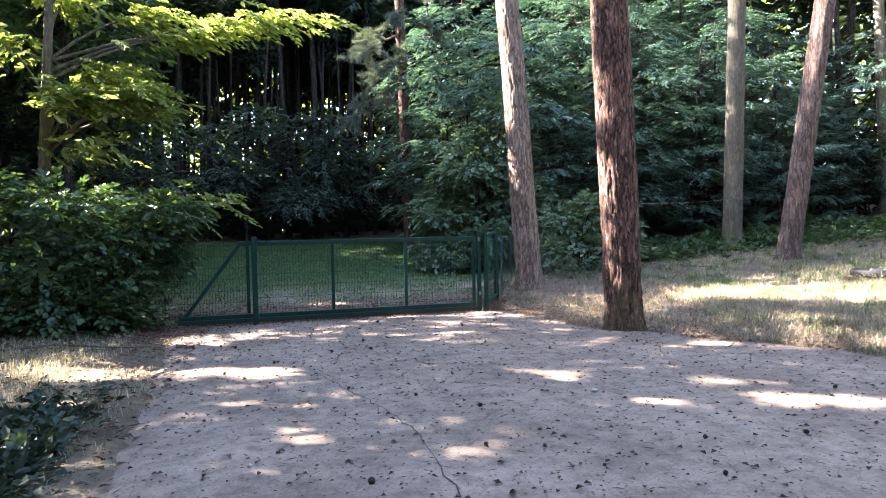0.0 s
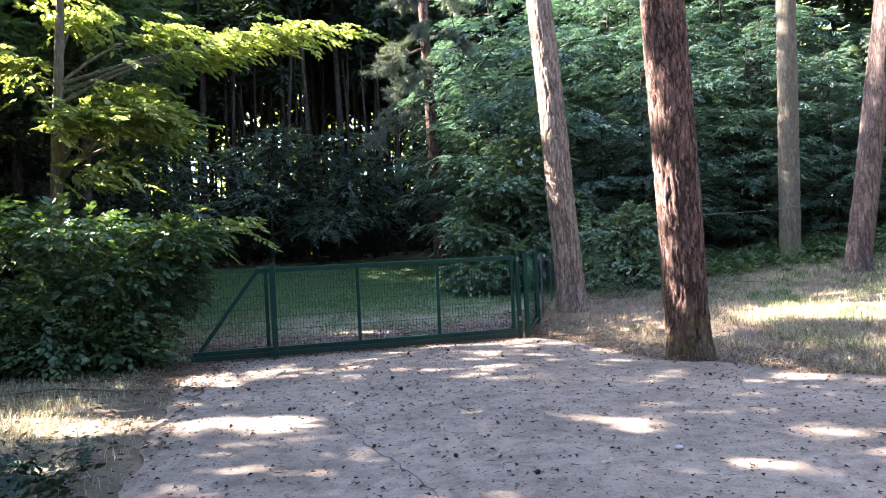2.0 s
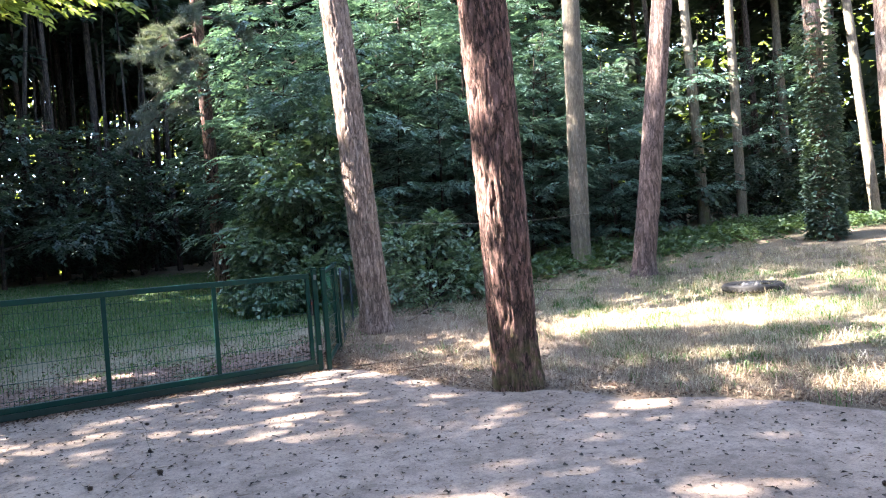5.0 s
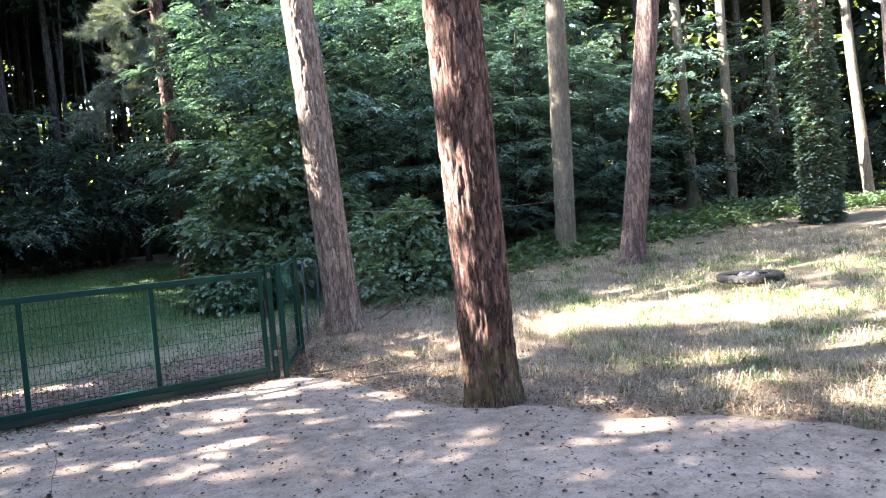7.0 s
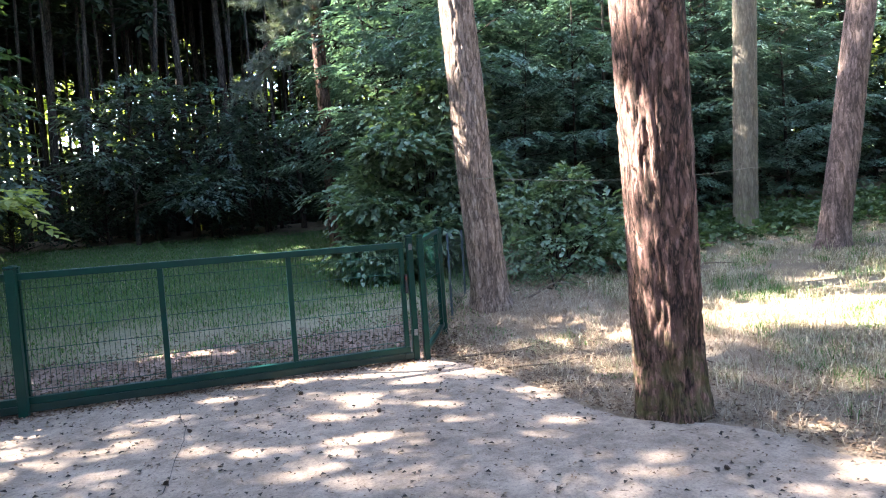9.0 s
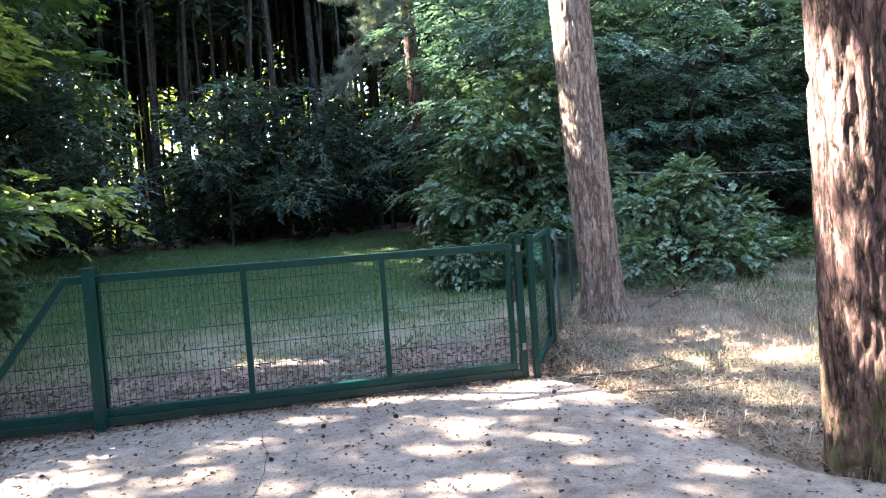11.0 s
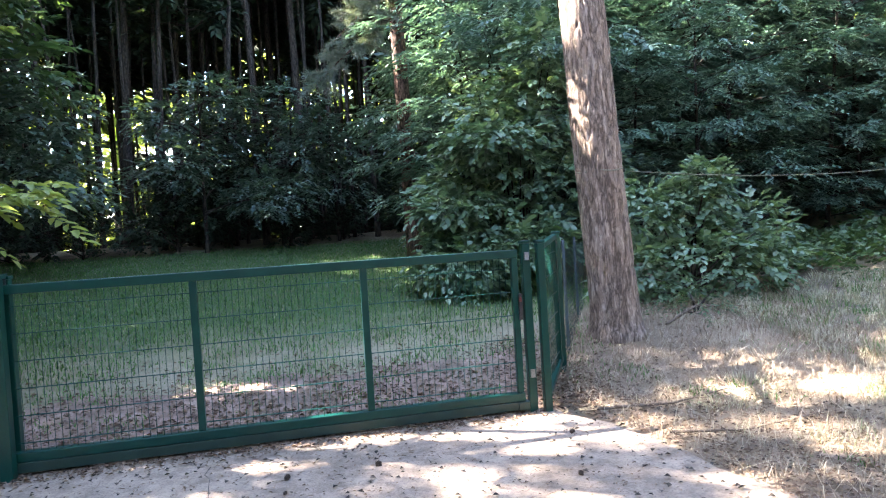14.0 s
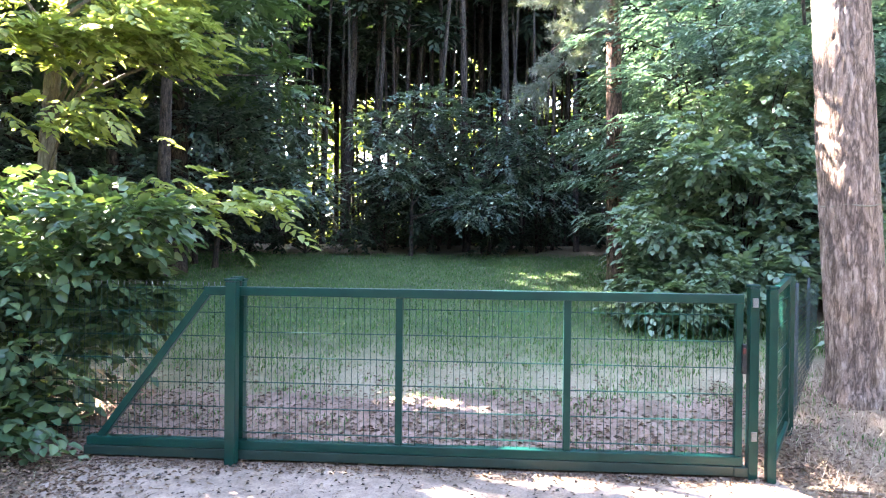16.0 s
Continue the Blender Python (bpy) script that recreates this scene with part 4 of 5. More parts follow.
def walnut_tree():
    """The tree whose sunlit feathered leaves hang in from the west."""
    x, y = -8.3, 3.6
    t = thing("walnut_tree", pose(x, y, rise(x, y) - 0.05), "tree with sunlit yellow-green feathered leaves", "tree")
    link_mesh("trunk", *trunk_arrays(8.5, 0.14, 0.06, (0.05, 0.02), 18, 0.15, 0.006, True, 0.05, 61), BARK_GREY, t, smooth=True)
    rng = np.random.default_rng(62)
    tubes, vs, fs, o = [], [], [], 0
    for ex, ey, ez, z0, n in ((3.8, -1.45, 2.0, 1.2, 26), (3.0, -1.3, 2.15, 1.3, 22), (2.1, -0.3, 4.45, 3.0, 90), (1.4, 0.1, 4.9, 3.2, 90), (0.8, -0.7, 4.2, 3.0, 90), (2.0, -0.85, 4.25, 3.0, 70), (2.6, -0.2, 4.0, 3.2, 24), (5.9, -0.3, 6.1, 5.0, 50), (4.7, -0.2, 6.0, 4.8, 60), (3.4, -0.1, 5.7, 4.6, 60), (2.4, 0.3, 6.2, 5.0, 60), (0.6, 0.6, 6.6, 5.4, 60), (-0.6, -0.4, 5.4, 4.2, 50), (1.2, -0.9, 3.2, 2.2, 40)):
        a, e = np.array([0.05 * z0, 0.02 * z0, z0]), np.array([ex, ey, ez])
        line = [a + (e - a) * u + np.array([0, 0, 0.9 * u * (1 - u)]) for u in (0, 0.25, 0.5, 0.75, 1)]
        tubes.append(strands(line, (0.04, 0.03, 0.022, 0.014, 0.005), 6))
        u = rng.uniform(0.66, 1.0, n)
        q = a + (e - a) * u[:, None] + np.stack([0 * u, 0 * u, 0.9 * u * (1 - u)], 1) + rng.normal(0, 1, (n, 3)) * np.array([0.3, 0.3, 0.13])
        out = unit((e - a) * np.array([1, 1, 0.1]) + rng.normal(0, 0.6, (n, 3)))
        v, f = sprays(rng, q, out * np.array([1, 1, 0.4]), 11, 0.42, (0.15, 0.072), 0.4, full=True, spread=0.25)
        vs.append(v), fs.append(f + o)
        o += len(v)
    tagged(link_mesh("limb_work", *join_tubes(tubes), BARK_GREY, t), kind="stuff")
    leaves("foliage", (np.concatenate(vs), np.concatenate(fs)), LEAF_SUNLIT, t)


walnut_tree()


# ---- distance ----
def far_wood():
    """The wood beyond, all round: trees past counting, with sky between them."""
    rng = np.random.default_rng(90)
    n = 19000
    a = rng.uniform(0, 6.283, n)
    r = rng.uniform(40, 58, n)
    z = 22 * rng.uniform(0, 1, n) ** 1.6
    gap = np.sin(a * 41) + np.sin(a * 97 + 1) + np.sin(z * 0.8 + a * 23) > -1.95
    p = np.stack([np.cos(a) * r, 4 + np.sin(a) * r, z + 0.6], 1)[gap]
    v, f = sprays(rng, p, unit(rng.normal(0, 1, p.shape)), 6, 1.9, (1.1, 0.6), 0.3)
    # the far wood's sunlit look comes partly from this pale leaf colour
    ob = leaves("far_wood", (v, f), LEAF_SUNLIT, None, "wood beyond the near trees, its leaves coloured pale as sunlit", "stuff")
    tagged(ob, category="wood")


far_wood()


def deep_wood():
    """Thickets deep in the forest, past counting, coloured dark as shade and closing the view between the trunks."""
    rng = np.random.default_rng(92)
    n = 22000
    a = rng.uniform(0, 6.283, n)
    r = rng.uniform(29, 38, n)
    z = 18 * rng.uniform(0, 1, n) ** 1.1
    p = np.stack([np.cos(a) * r, 4 + np.sin(a) * r, z + 1.5], 1)
    glade = np.exp(-((p[:, 0] + 12.5) / 3.2) ** 2) * (p[:, 1] > 15)
    slits = (np.sin(a * 63) + np.sin(a * 149 + 2) + 0.7 * np.sin(a * 31 + z) > 1.1) & (a > 1.3) & (a < 2.9)
    keep = rng.uniform(0, 1, n) < np.where(slits, 0.4, 1.0) * (1 - 0.93 * glade)
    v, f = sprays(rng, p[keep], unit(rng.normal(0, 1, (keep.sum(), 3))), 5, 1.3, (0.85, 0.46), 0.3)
    ob = leaves("deep_wood", (v, f), LEAF_SHADED, None, "leafy thickets deep in the forest, coloured dark for its shade", "stuff")
    tagged(ob, category="wood")


deep_wood()


# ---- ground cover ----
def sheet(name, x0, x1, y0, y1, mat, dz, label, category, inside, step=0.3):
    """A thin layer of another ground on the sheet, wherever inside(x, y) > 0, with a ragged edge."""
    nx, ny = int((x1 - x0) / step), int((y1 - y0) / step)
    verts, faces, index = [], [], {}

    def at(i, j):
        if (i, j) not in index:
            x, y = x0 + i * step, y0 + j * step
            index[i, j] = len(verts)
            e = min(1.0, max(0.0, inside(x, y) * 1.5))
            verts.append((x, y, rise(x, y) + 0.02 * noise.noise((x * 0.9, y * 0.9, 0)) - 0.03 + dz * e - 0.02 * (1 - e)))
        return index[i, j]

    for j in range(ny):
        for i in range(nx):
            if inside(x0 + (i + 0.5) * step, y0 + (j + 0.5) * step) > -0.5:
                faces.append((at(i, j), at(i + 1, j), at(i + 1, j + 1), at(i, j + 1)))
    return tagged(link_mesh(name, verts, faces, mat, smooth=True), label, category, kind="structure")


def rag(x, y, s=0.5):
    return s * (noise.noise((x * 1.3, y * 1.3, 7)) + 0.5 * noise.noise((x * 4, y * 4, 7)))


sheet("lawn", -20, 3.4, 0.2, 18.5, LAWN_SOIL, 0.018, "mown lawn in deep shade behind the gate", "lawn", lambda x, y: min(y - 1.2, 17.3 - y, 1.4 + 0.35 * y - x, x + 19) + rag(x, y, 0.8), 0.35)
sheet("litter_bed", -12, 1.0, 0.06, 4.2, LITTER, 0.034, "pinkish bed of fallen leaves along the gate", "leaf litter", lambda x, y: min(2.3 - y, y + 0.5, 0.55 + 0.25 * y - x, x + 11.5) + rag(x, y, 0.45), 0.2)
sheet("needle_bed", 0.3, 4.6, -5.6, 3.2, SAND, 0.022, "trodden bed of sand and brown pine needles", "needle litter",
      lambda x, y: min(2.6 - y, x - 0.2 - 0.3 * max(0, y), 1.0 + 0.62 * (y + 3.6) - (x - 1.5) if y < -1 else 3.6 - x) + rag(x, y, 0.7), 0.2)


def blades(rng, xy, h, w, lean, z):
    n = len(xy)
    a = rng.uniform(0, 6.283, n)
    d = np.stack([np.cos(a), np.sin(a), np.zeros(n)], 1)
    s = np.stack([-np.sin(a), np.cos(a), np.zeros(n)], 1)
    b = np.stack([xy[:, 0], xy[:, 1], z], 1)
    H = h[:, None]
    up = np.array([0, 0, 1.0])
    ln = rng.uniform(0.15, 1.0, (n, 1)) * lean
    mid = b + up * H * 0.6 + d * H * ln * 0.35
    tip = b + up * H * (1 - 0.4 * ln) + d * H * ln
    v = np.stack([b - s * w, b + s * w, mid - s * w * 0.7, mid + s * w * 0.7, tip], 1).reshape(-1, 3)
    i = np.arange(n)[:, None] * 5
    f = np.concatenate([i + [0, 1, 3], i + [0, 3, 2], i + [2, 3, 4]], 1).reshape(-1, 3)
    return v, f


def grass(name, n, x0, x1, y0, y1, keep, h, w, lean, mat, label, seed):
    rng = np.random.default_rng(seed)
    xy = np.stack([rng.uniform(x0, x1, n), rng.uniform(y0, y1, n)], 1)
    k = np.array([keep(x, y) for x, y in xy])
    ok = rng.uniform(0, 1, n) < k
    xy = xy[ok]
    z = np.array([rise(x, y) - 0.03 + 0.02 * noise.noise((x * 0.9, y * 0.9, 0)) for x, y in xy])
    hh = rng.uniform(0.5, 1.3, len(xy)) * h * (0.5 + k[ok])
    ob = leaves(name, blades(rng, xy, hh, w, lean, z), mat, None, label, "stuff")
    tagged(ob, category="grass")


def verge(x, y):
    """How thick the dry grass stands east of the drive."""
    e = x - edge_x(RIGHT_EDGE, y) if y < 0 else x - 1.9
    if e < 0.05 or (y > 2.4 + 0.1 * x and x < 7):
        return 0.0
    bare = 0.62 * (y + 3.6) - (x - 2.2)
    c = 0.12 + 0.63 * min(1, e / 1.6) + 1.1 * noise.noise((x * 0.9, y * 0.9, 4)) + 0.5 * noise.noise((x * 3, y * 3, 4))
    if -4 < y < 2.4 and bare > 0 and x < 3.4:
        c -= 0.55
    return max(0.0, min(1.0, c))


def tufts(name, n, per, x0, x1, y0, y1, keep, h, w, mat, label, seed, wide=0.06):
    """Grass in clumps: blades that fan out from shared roots, each clump with a height and bent of its own."""
    rng = np.random.default_rng(seed)
    xy = np.stack([rng.uniform(x0, x1, n), rng.uniform(y0, y1, n)], 1)
    xy = xy[rng.uniform(0, 1, n) < np.array([keep(x, y) for x, y in xy])]
    tall = np.repeat(h * rng.uniform(0.35, 1.35, len(xy)) ** 1.3, per)
    roots = np.repeat(xy, per, 0) + rng.normal(0, wide, (len(xy) * per, 2))
    z = np.repeat([rise(x, y) - 0.03 + 0.02 * noise.noise((x * 0.9, y * 0.9, 0)) for x, y in xy], per)
    ob = leaves(name, blades(rng, roots, tall * rng.uniform(0.5, 1.2, len(roots)), w, 1.7, z), mat, None, label, "stuff")
    tagged(ob, category="grass")


tufts("dry_grass", 9000, 24, 0.6, 13, -9.5, 3.8, lambda x, y: verge(x, y) * max(0.25, 1.2 - 0.07 * x), 0.14, 0.0034, STRAW, "matted clumps of dry straw-coloured grass beside the drive", 101)
grass("straw_litter", 26000, 0.5, 4.2, -7.5, 2.6, lambda x, y: 0.75 if (x > edge_x(RIGHT_EDGE, min(y, 0)) - 0.03 + 0.25 * max(y, 0)) else 0.0, 0.13, 0.0025, 2.45, NEEDLE_BROWN, "flattened straw and needles on the bare verge", 106)
tufts("tall_grass", 420, 9, 2.2, 13, -6, 2.6, lambda x, y: 0.9 if verge(x, y) > 0.55 and noise.noise((x * 1.6, y * 1.6, 8)) > 0.1 else 0.02, 0.30, 0.004, STRAW, "tufts of tall dry grass", 102)
tufts("green_tufts", 3200, 16, 1.2, 10, -7, 2.5, lambda x, y: verge(x, y) if noise.noise((x * 1.1, y * 1.1, 15)) > -0.05 else 0.0, 0.13, 0.004, GRASS, "sparse green grass among the straw", 103)
grass("west_grass", 26000, -9.5, -4.5, -9, -0.2, lambda x, y: max(0, min(1, 0.7 * (edge_x(LEFT_EDGE, y) - x) + 0.6 * noise.noise((x * 1.5, y * 1.5, 5)))) if x < edge_x(LEFT_EDGE, y) else 0.0, 0.10, 0.0035, 1.1, STRAW, "dry grass west of the drive", 104)
grass("lawn_grass", 150000, -16, 3.2, 0.3, 17.5, lambda x, y: max(0.0, min(1.0, (0.06 + 0.24 * y + rag(x, y, 1.1)) * (1.4 - 0.075 * y))) if x < 1.4 + 0.35 * y else 0.0, 0.06, 0.006, 0.9, GRASS, "short green lawn blades", 105)


def low_plants(name, n, spot, mat, label, seed, leaf=(0.11, 0.07), height=0.3, leaflets=5):
    rng = np.random.default_rng(seed)
    pts = []
    while len(pts) < n:
        x, y = spot(rng)
        pts.append((x, y, rise(x, y) + height * rng.uniform(0.1, 1.0) * (0.6 + 0.6 * noise.noise((x, y, 2)))))
    p = np.array(pts)
    d = unit(np.stack([rng.normal(0, 1, n), rng.normal(0, 1, n), rng.uniform(0.1, 0.9, n)], 1))
    ob = leaves(name, sprays(rng, p, d, leaflets, 0.22, leaf, 0.5, False), mat, None, label, "stuff")
    tagged(ob, category="plants")


low_plants("undergrowth", 6500, lambda r: (lambda x: (x, 4.6 - 0.16 * (x - 6) + r.normal(0, 0.75)))(r.uniform(4.6, 20)), LEAF_MID, "low green undergrowth below the trees", 111, height=0.45)
low_plants("dark_weeds", 2600, lambda r: (-5.2 - abs(r.normal(0, 1.3)), -7.1 + r.normal(0, 0.95)), LEAF_SHADED, "dark low weeds beside the drive", 112, (0.08, 0.05), 0.10)


# ---- litter and small things ----
def litter(name, n, spot, mat, label, seed, size, z=0.012):
    rng = np.random.default_rng(seed)
    xy = np.array([spot(rng) for _ in range(n)])
    base = np.stack([xy[:, 0], xy[:, 1], np.array([z if (y < 0.05 and edge_x(LEFT_EDGE, y) < x < edge_x(RIGHT_EDGE, y)) else rise(x, y) + 0.012 for x, y in xy])], 1)
    a = rng.uniform(0, 6.283, n)
    d = np.stack([np.cos(a), np.sin(a), rng.uniform(0.0, 0.35, n)], 1)
    s = np.stack([-np.sin(a), np.cos(a), rng.uniform(-0.3, 0.3, n)], 1)
    m = rng.uniform(0.5, 1.5, n)
    ob = leaves(name, leaf_arrays(base, d, s, size[0] * m, size[1] * m, 0.3), mat, None, label, "stuff")
    tagged(ob, category="litter")


litter("drive_litter", 9000, lambda r: (r.uniform(-5, 2.4), -11 * r.uniform(0, 1) ** 1.2), BROWN_LEAF, "small brown leaf scraps on the concrete", 120, (0.02, 0.012))
litter("drive_crumbs", 3000, lambda r: (r.uniform(-5, 2.4), -11 * r.uniform(0, 1) ** 1.2), BARK_DARK, "dark bark crumbs and seeds on the concrete", 126, (0.034, 0.024), 0.015)
litter("track_litter", 1800, lambda r: (r.uniform(-6.2, 0.1), -abs(r.normal(0.05, 0.11)) - 0.05), BROWN_LEAF, "dark leaves gathered along the gate track", 127, (0.03, 0.02), 0.014)
litter("corner_litter", 2400, lambda r: (lambda y: (edge_x(LEFT_EDGE, y) - 0.5 + abs(r.normal(0, 0.65)), y))(-abs(r.normal(0, 1.1)) - 0.05), BROWN_LEAF, "brown leaves blown onto the edge of the concrete", 128, (0.032, 0.02), 0.014)
litter("drive_needles", 3000, lambda r: (r.uniform(-5, 2.4), -11 * r.uniform(0, 1) ** 1.2), BROWN_LEAF, "fallen pine needles on the concrete", 121, (0.055, 0.0022))
litter("gate_litter", 8500, lambda r: (r.uniform(-8, 0.9), abs(r.normal(0.1, 1.15))), BROWN_LEAF, "dark fallen leaves behind the gate", 122, (0.042, 0.028))
litter("needle_bed_litter", 9000, lambda r: (lambda y: (edge_x(RIGHT_EDGE, min(y, 0)) - 0.1 + abs(r.normal(0, 1.0)), y))(r.uniform(-7.5, 2.2)), BROWN_LEAF, "brown needles and scraps on the verge", 123, (0.035, 0.018))
litter("west_litter", 2400, lambda r: (r.uniform(-8, -4.7), r.uniform(-8, -0.4)), BROWN_LEAF, "brown leaves on the western verge", 124, (0.06, 0.03))


def pine_cone():
    """A squat cone of overlapping scales."""
    bm = bmesh.new()
    bmesh.ops.create_uvsphere(bm, u_segments=8, v_segments=5, radius=0.017, matrix=Matrix.Diagonal((1, 1, 1.35, 1)))
    for ring in range(5):
        for k in range(7):
            a = 2 * math.pi * (k + 0.5 * (ring % 2)) / 7
            r = 0.012 + 0.008 * math.sin(math.pi * (ring + 0.7) / 5.4)
            bmesh.ops.create_cone(bm, cap_ends=True, segments=4, radius1=0.0075, radius2=0.002, depth=0.01, matrix=Matrix.Translation((r * math.cos(a), r * math.sin(a), -0.018 + 0.009 * ring)) @ pose(0, 0, 0, 0, 70, math.degrees(a)))
    return part("pine_cone", bm, CONE)


cone = pine_cone()
tagged(cone, "dark brown pine cone on the concrete", "pine cone", "pine cones")
rng = np.random.default_rng(130)
for i in range(34):
    x, y = (-2.05, -1.13) if i == 0 else (rng.uniform(-4.8, 1.0), -10.5 * rng.uniform(0.02, 1) ** 1.3)
    if not edge_x(LEFT_EDGE, y) + 0.1 < x < edge_x(RIGHT_EDGE, y) - 0.1:
        continue
    m = pose(x, y, 0.022, 90, 0, rng.uniform(0, 360))
    c = cone if i == 0 else copy_thing(cone, m)
    c.matrix_world = m
    k = rng.uniform(0.55, 0.95)
    c.scale = (k, k, k)


def pebble(x, y, r, label):
    bm = bmesh.new()
    bmesh.ops.create_icosphere(bm, subdivisions=2, radius=r)
    for v in bm.verts:
        v.co *= 1 + 0.25 * noise.noise(v.co * 30 + Vector((x, y, 0)))
        v.co.z *= 0.5
    ob = part("stone", bm, STONE, smooth=True)
    ob.location = (x, y, 0.006 + r * 0.4)
    tagged(ob, label, "stone")


pebble(-1.0, -6.32, 0.032, "small white stone on the concrete")
pebble(-3.9, -7.3, 0.02, "small pale stone on the concrete")


def crack(points, seed, w=0.006):
    """Dirt-filled crack running across the slab."""
    r = random.Random(seed)
    line = []
    for (x0, y0), (x1, y1) in zip(points, points[1:]):
        for k in range(10):
            u = k / 10
            line.append((x0 + (x1 - x0) * u + r.uniform(-0.02, 0.02), y0 + (y1 - y0) * u + r.uniform(-0.02, 0.02)))
    verts, faces = [], []
    for i, (x, y) in enumerate(line):
        a, b = line[max(i - 1, 0)], line[min(i + 1, len(line) - 1)]
        d = Vector((b[0] - a[0], b[1] - a[1])).normalized()
        ww = w * r.uniform(0.3, 1.2)
        z = 0.006 + 0.008 * noise.noise((x * 0.8, y * 0.8, 1)) + 0.004
        verts += [(x - d.y * ww, y + d.x * ww, z), (x + d.y * ww, y - d.x * ww, z)]
    for i in range(len(line) - 1):
        faces.append((2 * i, 2 * i + 1, 2 * i + 3, 2 * i + 2))
    link_mesh("crack", verts, faces, CRACK, drive, "dark dirt-filled crack")


crack([(-3.35, -4.4), (-3.16, -5.1), (-2.95, -5.9), (-2.75, -6.9), (-2.8, -8.5)], 1)
crack([(-2.6, -0.4), (-2.45, -1.6), (-2.55, -2.8), (-3.2, -4.2)], 2, 0.004)


def stick(points, r, label):
    v, f = strands(points, [r * (1 - 0.7 * i / (len(points) - 1)) for i in range(len(points))], 6)
    ob = link_mesh("fallen_stick", v, f, TWIG)
    tagged(ob, label, "stick", "fallen sticks")


def on_ground(x, y, dz=0.02):
    return (x, y, rise(x, y) + dz)


stick([on_ground(-7.6, -1.7, 0.03), on_ground(-6.6, -1.5, 0.06), on_ground(-5.8, -1.9, 0.03), on_ground(-5.3, -2.0, 0.02)], 0.025, "dry fallen branch on the western verge")
stick([on_ground(0.5, -0.25), on_ground(1.1, -0.4, 0.03), on_ground(1.7, -0.3, 0.04)], 0.016, "dry stick beside the gate post")
stick([on_ground(0.7, -1.0), on_ground(1.2, -1.2, 0.03), on_ground(1.9, -1.15, 0.03)], 0.012, "thin stick on the needle bed")
stick([on_ground(2.3, 1.6, 0.03), on_ground(2.9, 1.9, 0.10), on_ground(3.5, 1.8, 0.06)], 0.02, "curved dead branch by the brambles")
stick([on_ground(4.8, 1.0, 0.02), on_ground(5.4, 1.4, 0.18), on_ground(6.2, 1.5, 0.05)], 0.018, "bent dead branch in the grass")


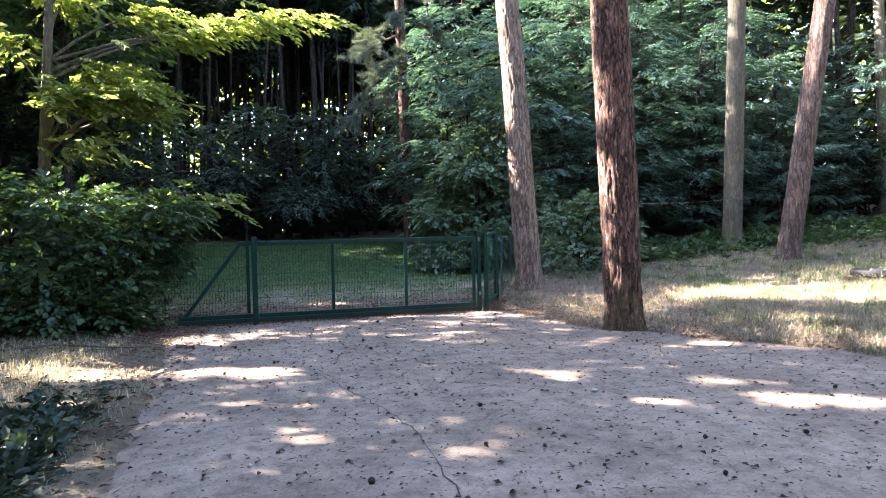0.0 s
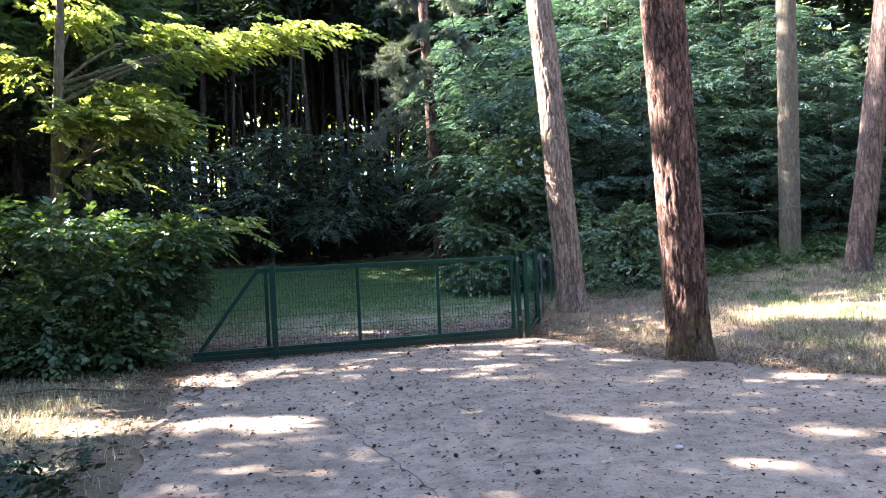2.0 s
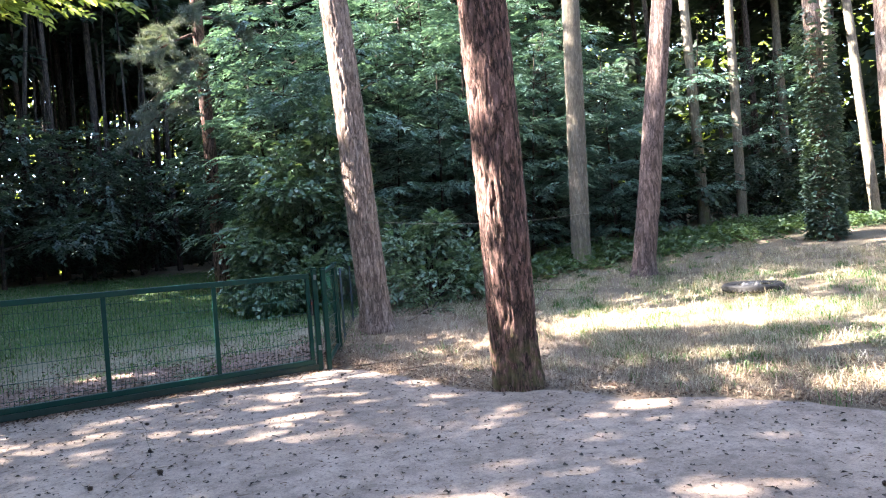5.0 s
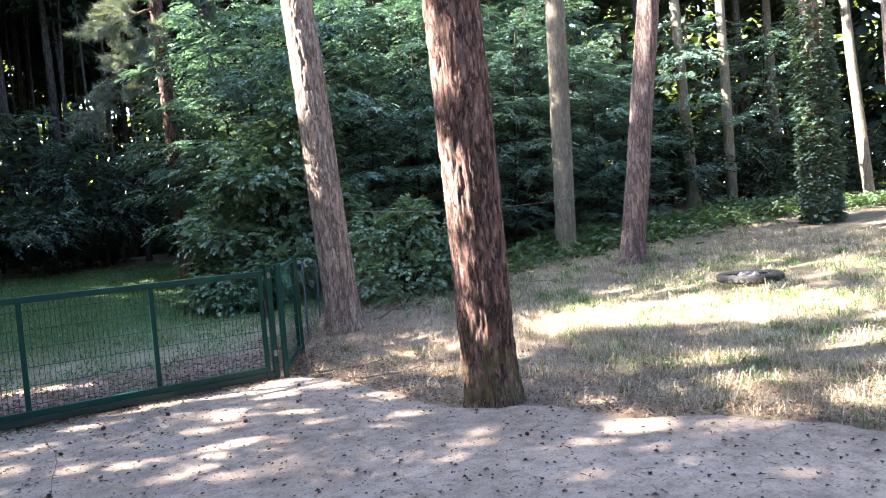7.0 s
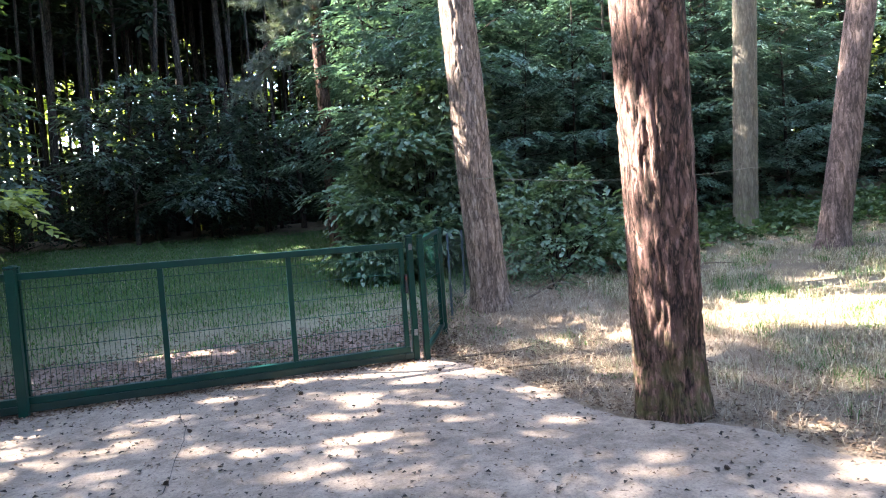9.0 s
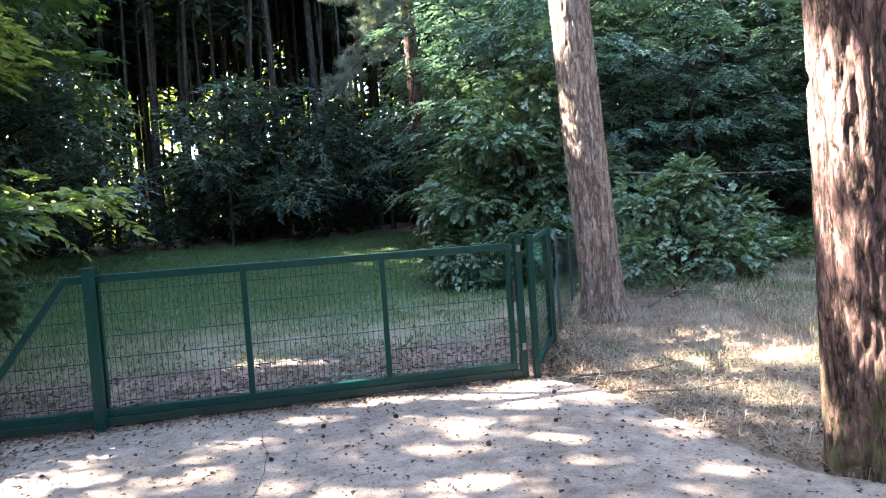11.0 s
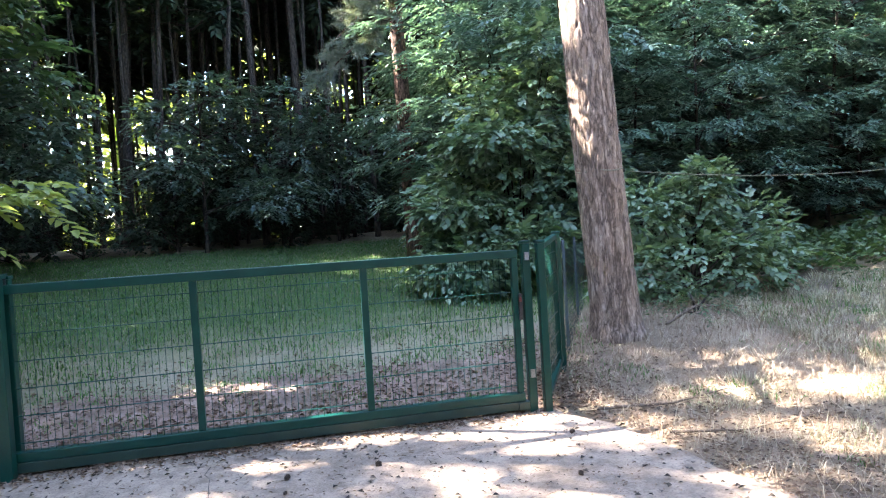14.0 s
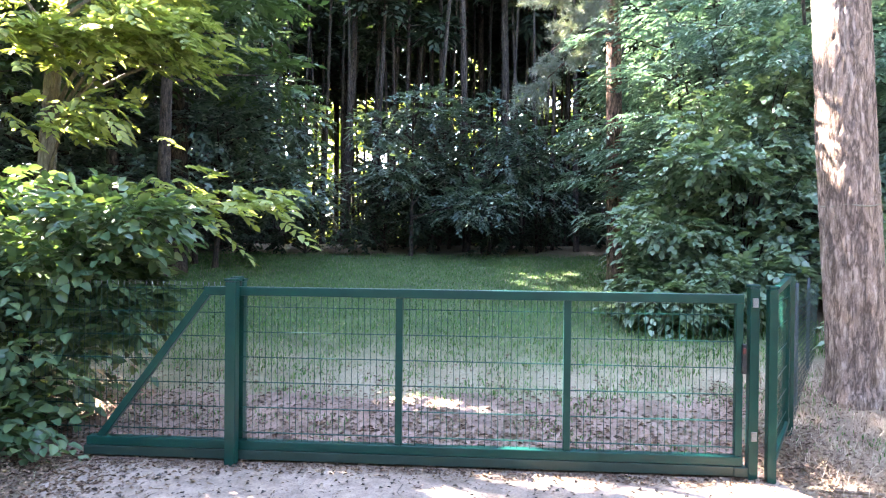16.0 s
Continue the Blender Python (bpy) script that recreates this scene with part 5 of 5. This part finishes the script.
def lying_tyre(x, y):
    t = thing("lying_tyre", pose(x, y, rise(x, y) - 0.02), "old tyre lying flat, filled with ash and rubble", "tyre")
    bm = bmesh.new()
    prof = [(0.36, 0.02), (0.42, 0.0), (0.47, 0.03), (0.50, 0.08), (0.485, 0.125), (0.46, 0.145), (0.41, 0.14), (0.38, 0.11)]
    n = 48
    ring = [[bm.verts.new((r * math.cos(2 * math.pi * k / n), r * math.sin(2 * math.pi * k / n), z)) for r, z in prof] for k in range(n)]
    for k in range(n):
        for j in range(len(prof) - 1):
            bm.faces.new((ring[k][j], ring[(k + 1) % n][j], ring[(k + 1) % n][j + 1], ring[k][j + 1]))
    casing = part("casing", bm, RUBBER, t, smooth=True)
    for k in range(36):
        bm = bmesh.new()
        a = 2 * math.pi * k / 36
        box(bm, 0.465, 0.498, -0.027, 0.027, 0.035, 0.115, 0.006, pose(0, 0, 0, 0, 0, math.degrees(a)))
        part("tread_block", bm, RUBBER, casing)
    bm = bmesh.new()
    n = 40
    a = [bm.verts.new((0.425 * math.cos(2 * math.pi * k / n), 0.425 * math.sin(2 * math.pi * k / n), 0.148)) for k in range(n)]
    b = [bm.verts.new((0.452 * math.cos(2 * math.pi * k / n), 0.452 * math.sin(2 * math.pi * k / n), 0.149)) for k in range(n)]
    for k in range(n):
        bm.faces.new((a[k], b[k], b[(k + 1) % n], a[(k + 1) % n]))
    part("dusty_ring", bm, RUBBER, t, "worn sidewall ring")
    bm = bmesh.new()
    bmesh.ops.create_circle(bm, cap_ends=True, segments=32, radius=0.375, matrix=pose(0, 0, 0.05))
    filling = part("filling", bm, ASH, t)
    r = random.Random(4)
    for k in range(12):
        bm = bmesh.new()
        bmesh.ops.create_icosphere(bm, subdivisions=1, radius=r.uniform(0.04, 0.075))
        for v in bm.verts:
            v.co *= 1 + 0.4 * noise.noise(v.co * 20 + Vector((k, 0, 0)))
        ob = part("rubble", bm, ASH, filling)
        ob.location = (r.uniform(-0.2, 0.2), r.uniform(-0.2, 0.2), 0.06 + 0.02 * (k % 3))


lying_tyre(7.2, -1.95)


def rope():
    a, b = Vector((2.0, 1.72, 2.16)), Vector((8.5, 3.6, 2.22))
    pts = [a.lerp(b, u) + Vector((0, 0, -0.22 * 4 * u * (1 - u) * 0.5)) for u in [k / 16 for k in range(17)]]
    t = thing("rope", pose(0, 0, 0), "thin pale cord tied between two trunks", "rope")
    v, f = strands(pts, [0.005] * 17, 6)
    link_mesh("cord", v, f, ROPE, t)
    for cx, cy, cz, r in ((1.64, 1.77, 2.17, 0.275), (8.67, 3.77, 2.22, 0.26)):
        loop = [(cx + r * math.cos(k * math.pi / 12), cy + r * math.sin(k * math.pi / 12), cz + 0.012 * math.sin(k * 1.3)) for k in range(25)]
        v, f = strands(loop, [0.008] * 25, 6)
        link_mesh("loop", v, f, ROPE, t)


rope()


def netting():
    """Sagging wire netting on a thin pole, east of the side panel."""
    x0, y0, x1, y1 = 0.78, 1.06, 2.1, 3.4
    L, ang = math.hypot(x1 - x0, y1 - y0), math.degrees(math.atan2(y1 - y0, x1 - x0))
    f = thing("netting_fence", pose(x0, y0, rise(x0, y0), 0, 0, ang), "old wire netting fence behind the pine", "fence")
    bm = bmesh.new()
    for i in range(int(L / 0.06)):
        for sgn in (1, -1):
            x = i * 0.06
            rod(bm, (x, 0, 0.0), (x + sgn * 0.6, 0, 1.2), 0.001, 4)
    tagged(part("netting", bm, GREEN_DARK, f), kind="stuff")
    for x in (0.55, 1.9):
        bm = bmesh.new()
        rod(bm, (x, 0.02, -0.1), (x, 0.02, 1.3), 0.018, 10)
        part("pole", bm, DULL_BLUE, f, "thin grey-blue pole")


netting()
